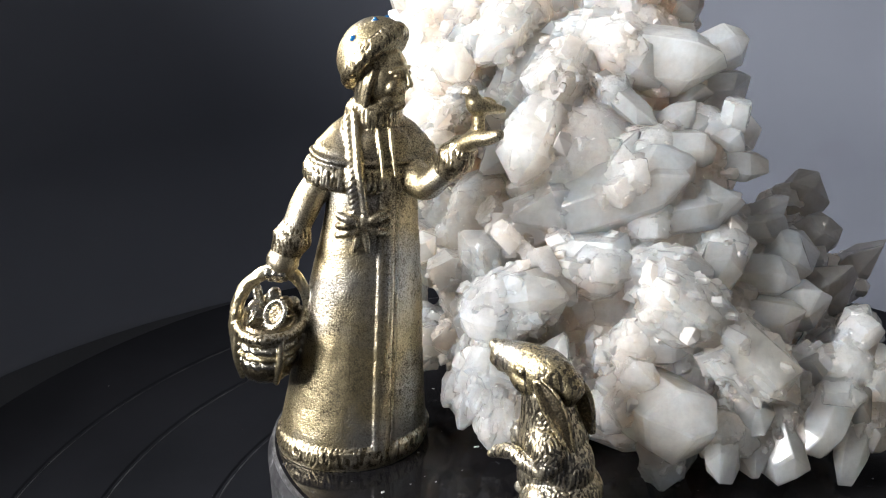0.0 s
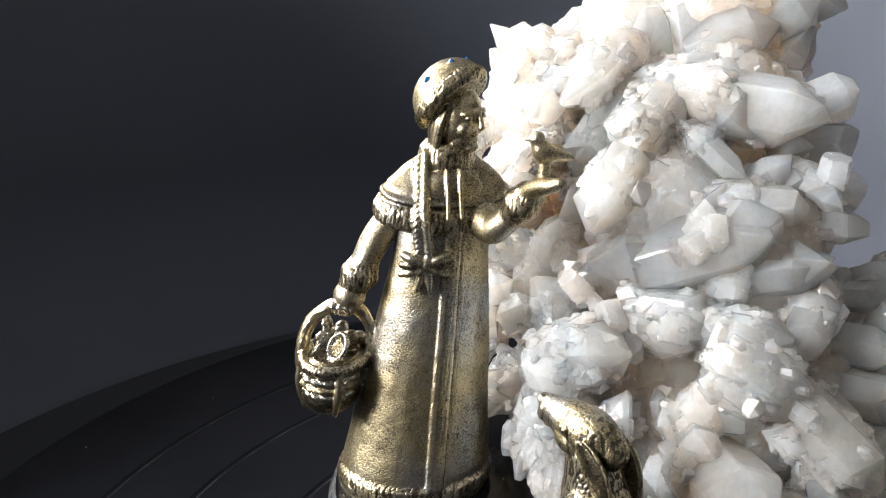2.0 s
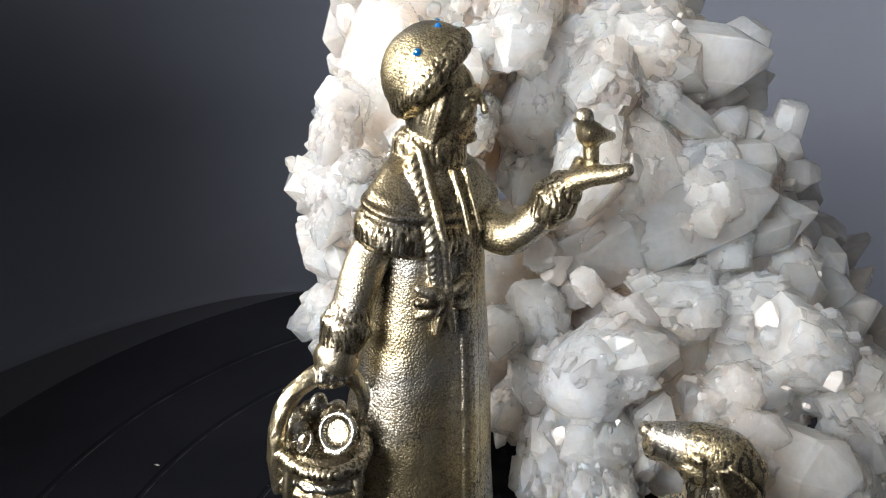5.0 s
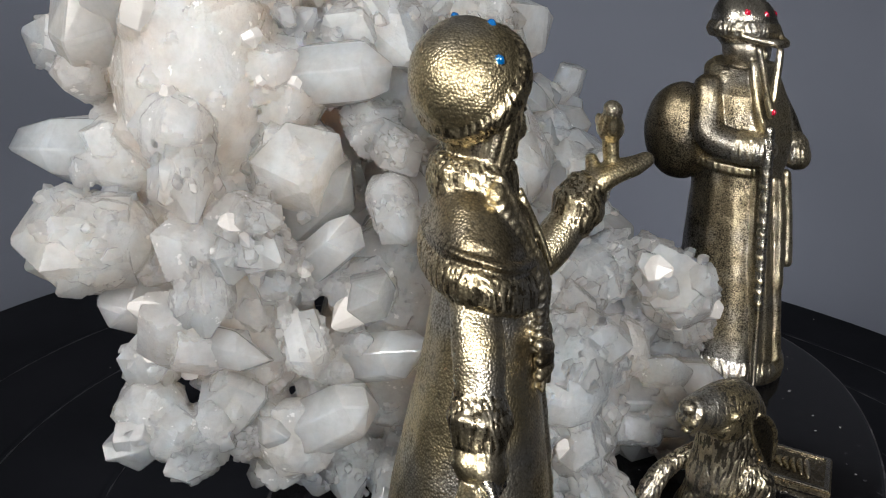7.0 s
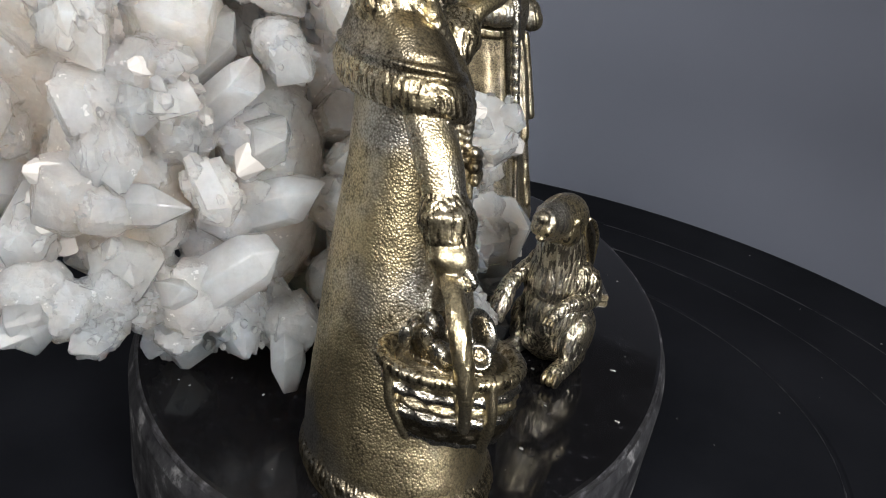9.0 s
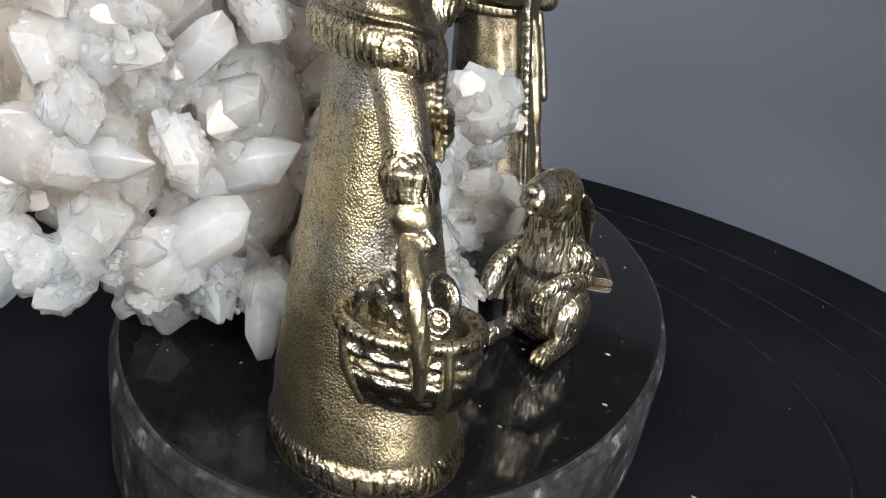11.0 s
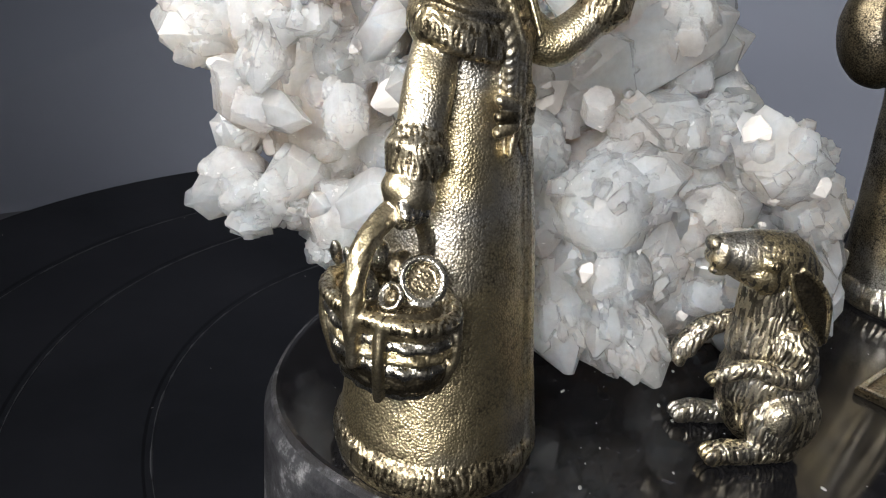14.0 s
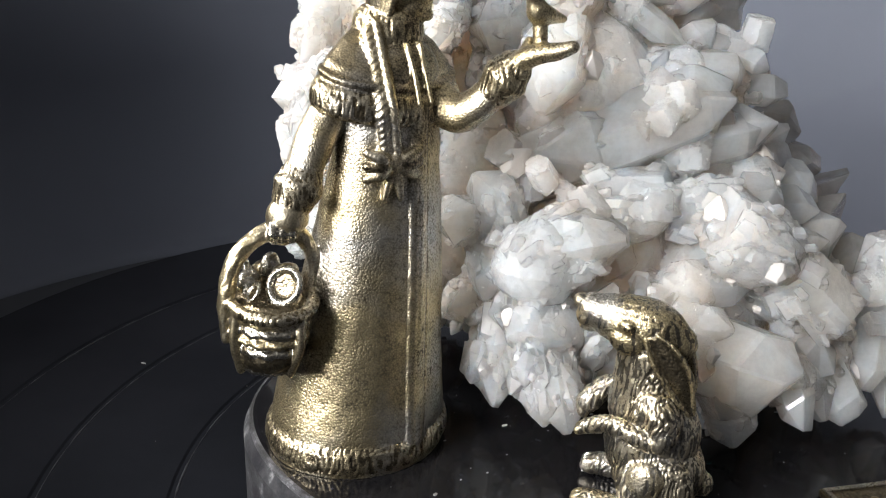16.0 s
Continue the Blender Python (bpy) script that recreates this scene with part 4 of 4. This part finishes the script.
    # basket: woven bowl, rolled rim, arched handle; in it stones, a bun and a large ring
    c = (-0.0153, -0.0062, 0.0)
    for k in range(6):
        z = 0.0174 + 0.0015 * k
        r = 0.0046 + 0.0025 * math.sin(0.3 + 1.27 * k / 5)
        lathe(bm, [(r * 0.7, -0.0009), (r, -0.0005), (r + 0.0002, 0), (r, 0.0005), (r * 0.7, 0.0009)], B if k % 2 else S, 0.86, 1.16, at=(c[0], c[1], z), seg=96, ripple=0.00016, waves=14, phase=math.pi * (k % 2))
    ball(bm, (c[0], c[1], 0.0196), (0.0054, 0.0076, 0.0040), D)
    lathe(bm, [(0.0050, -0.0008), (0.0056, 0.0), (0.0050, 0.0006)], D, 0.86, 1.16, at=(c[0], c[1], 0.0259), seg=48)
    for q in (-150, -60, 30, 120):
        tube(bm, [(c[0] + 0.0048 * math.cos(radians(q)), c[1] + 0.0064 * math.sin(radians(q)), 0.0168, 0.0006), (c[0] + 0.0062 * math.cos(radians(q)), c[1] + 0.0083 * math.sin(radians(q)), 0.0212, 0.0007), (c[0] + 0.0063 * math.cos(radians(q)), c[1] + 0.0084 * math.sin(radians(q)), 0.0256, 0.0007)], P, seg=10, n=4)
    tube(bm, [(c[0] + 0.0060 * math.cos(math.pi * k / 8), c[1] + 0.0081 * math.sin(math.pi * k / 8), 0.0258, 0.0009) for k in range(17)], F, seg=12, n=4)
    tube(bm, [(c[0] - 0.0061, c[1] - 0.001, 0.0205, 0.0007), (c[0] - 0.0064, c[1] - 0.001, 0.0262, 0.0012), (c[0] - 0.0052, c[1] - 0.0005, 0.0318, 0.0013), (c[0] - 0.0010, c[1], 0.0352, 0.0013), (c[0] + 0.0038, c[1] + 0.0005, 0.0344, 0.0012), (c[0] + 0.0062, c[1] + 0.001, 0.0302, 0.0009), (c[0] + 0.0062, c[1] + 0.001, 0.0258, 0.0008)], P, seg=12, n=6, ripple=0.00012, waves=5)
    for dx, dy, dz, s, mi in ((-0.001, 0.0030, 0.0275, 0.0022, D), (0.002, 0.0010, 0.0282, 0.0020, D), (-0.0030, 0.001, 0.0274, 0.0019, S), (0.0, 0.002, 0.0298, 0.0015, S), (0.003, 0.004, 0.0275, 0.0016, S)):
        ball(bm, (c[0] + dx, c[1] + dy, dz), (s, s * 0.8, s * 1.2), mi, (dx * 9000, dy * 9000, 30), 2)
    for s in (-1, 1):
        ball(bm, (c[0] - 0.0034, c[1] + 0.0042 + 0.0012 * s, 0.0296), (0.0007, 0.0008, 0.0018), S, (10 * s, -20, 0), 2)
    for dx, dy, dz, s, tilt in ((0.0012, -0.0036, 0.0288, 0.0023, (62, 0, -39)), (-0.0030, -0.0030, 0.0278, 0.0013, (55, 0, -80))):
        turn = Euler([radians(a) for a in tilt]).to_matrix()
        at = Vector((c[0] + dx, c[1] + dy, dz))
        tube(bm, [(*(at + turn @ Vector((s * math.cos(math.pi * k / 8), s * math.sin(math.pi * k / 8), 0))), 0.24 * s) for k in range(17)], S, seg=10, n=2)
        lathe(bm, [(0.4 * s, -0.3 * s), (0.9 * s, -0.3 * s), (0.9 * s, -0.1 * s), (0.4 * s, -0.1 * s)], D, at=at, tilt=tilt, seg=32)
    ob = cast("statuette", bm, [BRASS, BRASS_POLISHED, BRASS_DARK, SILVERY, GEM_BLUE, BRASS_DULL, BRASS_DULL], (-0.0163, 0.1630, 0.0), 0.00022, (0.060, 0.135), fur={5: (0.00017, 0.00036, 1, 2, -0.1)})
    return tagged(ob, "antique brass figurine in fur-trimmed coat with basket and bird", "figurine")


maiden()


def rabbit():
    """Cast brass rabbit that sits up, nose raised, one paw stretched out and one bent before its chest."""
    bm = bmesh.new()
    B, P, D, F = 0, 1, 2, 4
    # trunk: rump, belly, chest, neck
    ball(bm, (-0.0020, 0, 0.0066), (0.0062, 0.0066, 0.0066), F)
    ball(bm, (-0.0006, 0, 0.0112), (0.0062, 0.0060, 0.0080), F, (0, -8, 0))
    ball(bm, (0.0004, 0, 0.0166), (0.0054, 0.0052, 0.0066), F)
    tube(bm, [(0.0006, 0, 0.0160, 0.0052), (0.0010, 0, 0.0205, 0.0046), (0.0018, 0, 0.0248, 0.0040)], F, seg=20)
    ball(bm, (-0.0076, 0, 0.0056), (0.0018, 0.0017, 0.0022), F, (0, 30, 0))
    for s in (-1, 1):
        # haunch, long hind foot and toes
        ball(bm, (-0.0020, s * 0.0050, 0.0060), (0.0050, 0.0027, 0.0054), F, (0, -18, 0))
        ball(bm, (-0.0010, s * 0.0062, 0.0074), (0.0028, 0.0019, 0.0030), P, (0, -18, 0))
        tube(bm, [(-0.0030, s * 0.0052, 0.0018, 0.0018), (0.0020, s * 0.0054, 0.0016, 0.0017), (0.0058, s * 0.0056, 0.0018, 0.0018)], F, seg=16)
        for k in (-1, 0, 1):
            ball(bm, (0.0070, s * 0.0056 + 0.0011 * k, 0.0015), (0.0016, 0.00068, 0.0014), P, fine=2)
        # shoulder
        ball(bm, (-0.0006, s * 0.0046, 0.0160), (0.0034, 0.0022, 0.0044), F, (0, 10, 0))
    # bent foreleg
    tube(bm, [(-0.0012, 0.0056, 0.0172, 0.0021), (-0.0016, 0.0064, 0.0140, 0.0018), (0.0016, 0.0062, 0.0140, 0.0014), (0.0048, 0.0052, 0.0146, 0.0012), (0.0076, 0.0040, 0.0128, 0.0012)], F, seg=16)
    for k in (-1, 0, 1):
        ball(bm, (0.0084, 0.0038 + 0.0007 * k, 0.0122), (0.0011, 0.0005, 0.0008), P, (0, 35, 0), 2)
    # foreleg held out
    tube(bm, [(0.0010, -0.0048, 0.0172, 0.0020), (0.0040, -0.0060, 0.0160, 0.0015), (0.0066, -0.0062, 0.0146, 0.0016), (0.0086, -0.0060, 0.0118, 0.0018)], F, seg=16)
    for k in (-1, 0, 1):
        ball(bm, (0.0092, -0.0060 + 0.0009 * k, 0.0103), (0.0009, 0.0006, 0.0012), P, (0, 20, 0), 2)
    body = len(bm.verts)
    for s in (-1, 1):
        # hanging ear: a long pointed leaf, hollow and dark within a bright rim
        lop = Euler((radians(s * -7), radians(31), 0)).to_matrix()
        root, leaf, edge = Vector((0.0002, s * 0.0039, 0.0272)), [], []
        for k in range(11):
            d = k / 10
            wide = 0.0016 * math.sin(math.pi * min(1.0, 0.10 + 0.90 * d ** 0.85)) + 0.0003
            mid = root + lop @ Vector((-0.0006 * math.sin(math.pi * d), s * 0.0012 * math.sin(math.pi * d * 0.6), -0.0120 * d))
            leaf.append([mid + lop @ Vector((wide * math.cos(a), s * (0.0005 * math.sin(a) - 0.0005 * math.cos(a) ** 2), 0)) for a in (math.pi * i / 6 for i in range(12))])
            edge.append((mid, wide))
        rings_to_faces(bm, leaf, D)
        for f in (-1, 1):
            tube(bm, [(*(m + lop @ Vector((f * w, s * 0.0002, 0))), 0.00030) for m, w in edge], P, seg=8, n=2)
        # eye in its ring, cheek
        ball(bm, (0.0032, s * 0.0037, 0.0278), (0.0014, 0.0006, 0.0010), P, (0, -15, 0), 3)
        ball(bm, (0.0032, s * 0.0039, 0.0279), (0.0009, 0.0006, 0.0007), D, fine=2)
        ball(bm, (0.0032, s * 0.0042, 0.0279), (0.0005, 0.0004, 0.00045), P, fine=2)
        ball(bm, (0.0030, s * 0.0024, 0.0256), (0.0030, 0.0018, 0.0022), P, (0, -22, 0))
        ball(bm, (0.0089, s * 0.0011, 0.0274), (0.0013, 0.0012, 0.0015), P, fine=2)
    # head with a dark crown, blunt raised muzzle, nose
    tube(bm, [(-0.0026, 0, 0.0254, 0.0030), (0.0002, 0, 0.0268, 0.0041), (0.0030, 0, 0.0273, 0.0040), (0.0058, 0, 0.0278, 0.0033), (0.0080, 0, 0.0282, 0.0025)], P, seg=24, n=5, flat=1.0)
    ball(bm, (0.0004, 0, 0.0286), (0.0040, 0.0028, 0.0024), D, (0, -14, 0))
    ball(bm, (0.0099, 0, 0.0293), (0.0011, 0.0015, 0.0011), P, fine=2)
    ball(bm, (0.0084, 0, 0.0256), (0.0014, 0.0012, 0.0008), P, fine=2)
    bm.verts.ensure_lookup_table()
    bmesh.ops.translate(bm, vec=(0.0012, 0, 0.0008), verts=bm.verts[body:])
    bmesh.ops.scale(bm, vec=(1.08, 0.93, 1.0), verts=bm.verts[:])
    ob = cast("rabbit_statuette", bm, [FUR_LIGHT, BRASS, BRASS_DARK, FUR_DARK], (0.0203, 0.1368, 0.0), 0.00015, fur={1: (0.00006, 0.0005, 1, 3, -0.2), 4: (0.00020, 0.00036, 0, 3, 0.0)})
    ob.rotation_euler = (0, 0, radians(145))
    return tagged(ob, "small antique brass rabbit figurine sitting upright on the slab", "figurine")


rabbit()


def old_man():
    """Cast brass figure with long beard, staff and sack."""
    bm = bmesh.new()
    B, P, D, S, G, F, C = 0, 1, 2, 3, 4, 5, 6
    lathe(bm, [(0.0118, 0.0), (0.0122, 0.003), (0.0116, 0.012), (0.0104, 0.025), (0.0092, 0.038), (0.0086, 0.046), (0.0098, 0.053), (0.0090, 0.060), (0.0056, 0.065)], C, seg=96, ripple=0.00014, waves=11)
    lathe(bm, [(0.0112, 0.0), (0.0126, 0.0008), (0.0129, 0.003), (0.0124, 0.005), (0.0110, 0.0055)], F, seg=96)
    lathe(bm, [(0.0084, -0.0012), (0.0095, -0.0008), (0.0095, 0.0008), (0.0084, 0.0012)], P, at=(0, 0, 0.0455), seg=96, ripple=0.0002, waves=40)
    # light front of the coat with a fur border, beard, hanging belt ends
    for y in (-0.0018, 0.0004, 0.0026):
        tube(bm, [(0.0098 - 70 * y * y, y, 0.006, 0.0027), (0.0090 - 70 * y * y, y, 0.02, 0.0026), (0.0079 - 70 * y * y, y * 0.9, 0.034, 0.0024), (0.0072, y * 0.8, 0.045, 0.0020)], P, seg=20)
    tube(bm, [(0.0112, 0.0036, 0.006, 0.0015), (0.0102, 0.0034, 0.02, 0.0014), (0.0090, 0.0030, 0.034, 0.0014), (0.0084, 0.0026, 0.045, 0.0012)], P, seg=14, ripple=0.0002, waves=5)
    for k in range(9):
        y = -0.0034 + 0.00085 * k
        tube(bm, [(0.0060, y * 0.7, 0.0660, 0.0012), (0.0092, y, 0.058, 0.0013), (0.0100, y * 0.8 + 0.0012, 0.051, 0.0011), (0.0102, y * 0.4 + 0.0018, 0.045 + 0.001 * (k % 3), 0.0005)], P, seg=8, n=4)
    for y, z in ((0.0030, 0.022), (0.0052, 0.027)):
        tube(bm, [(0.0092, y, 0.045, 0.0011), (0.0098, y + 0.0006, 0.036, 0.0012), (0.0105, y + 0.0004, z, 0.0015)], P, seg=10, n=5)
    # head, round hat with rolled brim
    ball(bm, (0.0010, 0, 0.0690), (0.0050, 0.0052, 0.0050), P)
    ball(bm, (0.0062, 0, 0.0684), (0.0010, 0.0008, 0.0010), P, fine=2)
    ball(bm, (0.0, 0, 0.0735), (0.0066, 0.0068, 0.0062), S, fine=4)
    lathe(bm, [(0.0050, -0.0016), (0.0070, -0.0014), (0.0076, 0.0), (0.0070, 0.0014), (0.0050, 0.0016)], F, at=(0, 0, 0.0722), seg=96, tilt=(0, -6, 0))
    tube(bm, [(0.0052, -0.0052, 0.0716, 0.0007), (0.0092, -0.0026, 0.0712, 0.0008), (0.0100, 0.0, 0.0711, 0.0009), (0.0092, 0.0026, 0.0712, 0.0008), (0.0052, 0.0052, 0.0716, 0.0007)], P, seg=10)
    for a in (-40, 0, 40, 80):
        ball(bm, (0.0060 * math.cos(radians(a)), 0.0060 * math.sin(radians(a)), 0.0762), 0.0005, G, fine=2)
    lathe(bm, [(0.0052, 0.0), (0.0072, 0.001), (0.0076, 0.003), (0.0060, 0.005)], F, at=(-0.0008, 0, 0.0600), seg=64, tilt=(0, 14, 0))
    # arms and sack
    tube(bm, [(0.0, -0.0085, 0.060, 0.0034), (0.0030, -0.0105, 0.052, 0.0034), (0.0085, -0.0075, 0.0505, 0.0030)], C, seg=20)
    tube(bm, [(0.0085, -0.0072, 0.0505, 0.0034), (0.0105, -0.0052, 0.0508, 0.0033)], F, seg=40, n=3)
    ball(bm, (0.0118, -0.0036, 0.0512), (0.0024, 0.0022, 0.0022), P)
    tube(bm, [(0.0, 0.0080, 0.060, 0.0032), (0.0035, 0.0098, 0.054, 0.0030), (0.0070, 0.0092, 0.050, 0.0026)], C, seg=20)
    tube(bm, [(0.0070, 0.0092, 0.0505, 0.003), (0.0084, 0.0086, 0.0485, 0.003)], F, seg=40, n=3)
    ball(bm, (-0.0075, -0.0090, 0.0500), (0.0075, 0.0080, 0.0105), C, (0, 12, 0), 4)
    # staff with a two-pronged head
    tube(bm, [(0.0142, -0.0052, 0.0004, 0.0007), (0.0138, -0.0048, 0.02, 0.0007)], P, seg=10)
    tube(bm, [(0.0138, -0.0048, 0.019, 0.0010), (0.0130, -0.0042, 0.0550, 0.0011)], S, seg=12, n=30, ripple=0.0001, waves=3)
    for k in range(12):
        ball(bm, (0.0137 - 0.00006 * k, -0.0048 + 0.00004 * k, 0.020 + 0.0024 * k), (0.0013, 0.0013, 0.0007), P, fine=2)
    for s in (-1, 1):
        tube(bm, [(0.0130, -0.0042, 0.0580, 0.0008), (0.0124, -0.0042 + s * 0.0014, 0.0635, 0.0008), (0.0116, -0.0042 + s * 0.0028, 0.0700, 0.0008)], P, seg=10)
    ball(bm, (0.0138, -0.0042, 0.0588), 0.0005, G, fine=2)
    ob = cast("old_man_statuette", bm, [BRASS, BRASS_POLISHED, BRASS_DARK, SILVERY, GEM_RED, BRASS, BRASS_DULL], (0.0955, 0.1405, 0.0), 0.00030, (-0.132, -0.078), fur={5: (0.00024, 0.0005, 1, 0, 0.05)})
    ob.rotation_euler = (0, 0, radians(228))
    return tagged(ob, "dark antique brass old man figurine with long beard, staff and sack", "figurine")


old_man()


# ---- small things on the slab ----
def name_card():
    """A small dark plaque that lies on the slab."""
    thing = tagged(new("plaque"), "small dark metal plaque with golden relief lying on slab", "plaque")
    thing.location = (0.0552, 0.1248, 0.0)
    thing.rotation_euler = (0, 0, radians(-2))
    bm = bmesh.new()
    bmesh.ops.create_cube(bm, size=1.0, matrix=Matrix.LocRotScale((0, 0, 0.0006), None, (0.0125, 0.0140, 0.0012)))
    bmesh.ops.bevel(bm, geom=bm.edges[:], offset=0.0002, segments=2, affect="EDGES")
    part("plate", bm, BRASS_DARK, thing)
    bm = bmesh.new()
    for w, l in ((0.0118, 0.0132),):
        outer = [(-w / 2, -l / 2), (w / 2, -l / 2), (w / 2, l / 2), (-w / 2, l / 2)]
        k = 0.88
        rings = [[Vector((x, y, 0.00125)) for x, y in outer], [Vector((x, y, 0.0015)) for x, y in outer], [Vector((x * k, y * k, 0.0015)) for x, y in outer], [Vector((x * k, y * k, 0.00125)) for x, y in outer]]
        rings_to_faces(bm, rings, 0, closed=False)
    part("border", bm, SILVERY, thing, "worn brass border")
    bm = bmesh.new()
    for k in range(5):
        tube(bm, [(-0.0028 + 0.0004 * k, -0.0030 + 0.0012 * k, 0.0013, 0.0003), (0.0002, -0.0026 + 0.0013 * k, 0.0014, 0.0006), (0.0030 - 0.0003 * k, -0.0024 + 0.0011 * k, 0.0013, 0.0003)], 0, seg=8, n=3)
    part("relief", bm, BRASS, thing, "golden brown relief ornament", smooth=True)


name_card()


def dust():
    """Pale flakes and crumbs on the slab and the platter."""
    bm = bmesh.new()
    rnd = random.Random(12)
    turn = Matrix.Rotation(radians(-10.8), 3, "Z")
    for k in range(190):
        a, d = rnd.uniform(0, 2 * math.pi), math.sqrt(rnd.random())
        if k < 120:
            p = turn @ Vector((0.076 * d * math.cos(a), 0.045 * d * math.sin(a), 0)) + Vector((DISC_C.x, DISC_C.y, 0.0001))
        else:
            p = Vector((TABLE_C.x + 0.155 * d * math.cos(a), TABLE_C.y + 0.155 * d * math.sin(a), TABLE_Z + 0.0001))
        s = rnd.choice((0.00008, 0.0001, 0.00014, 0.00022, 0.0004))
        bmesh.ops.create_icosphere(bm, subdivisions=1, radius=s, matrix=Matrix.LocRotScale(p, Euler((0, 0, a)), (rnd.uniform(0.6, 2.0), 0.7, 0.35)))
    tagged(mesh_object("dust", bm, DUST), "pale dust flakes scattered on the black slab", "dust", kind="stuff")


dust()
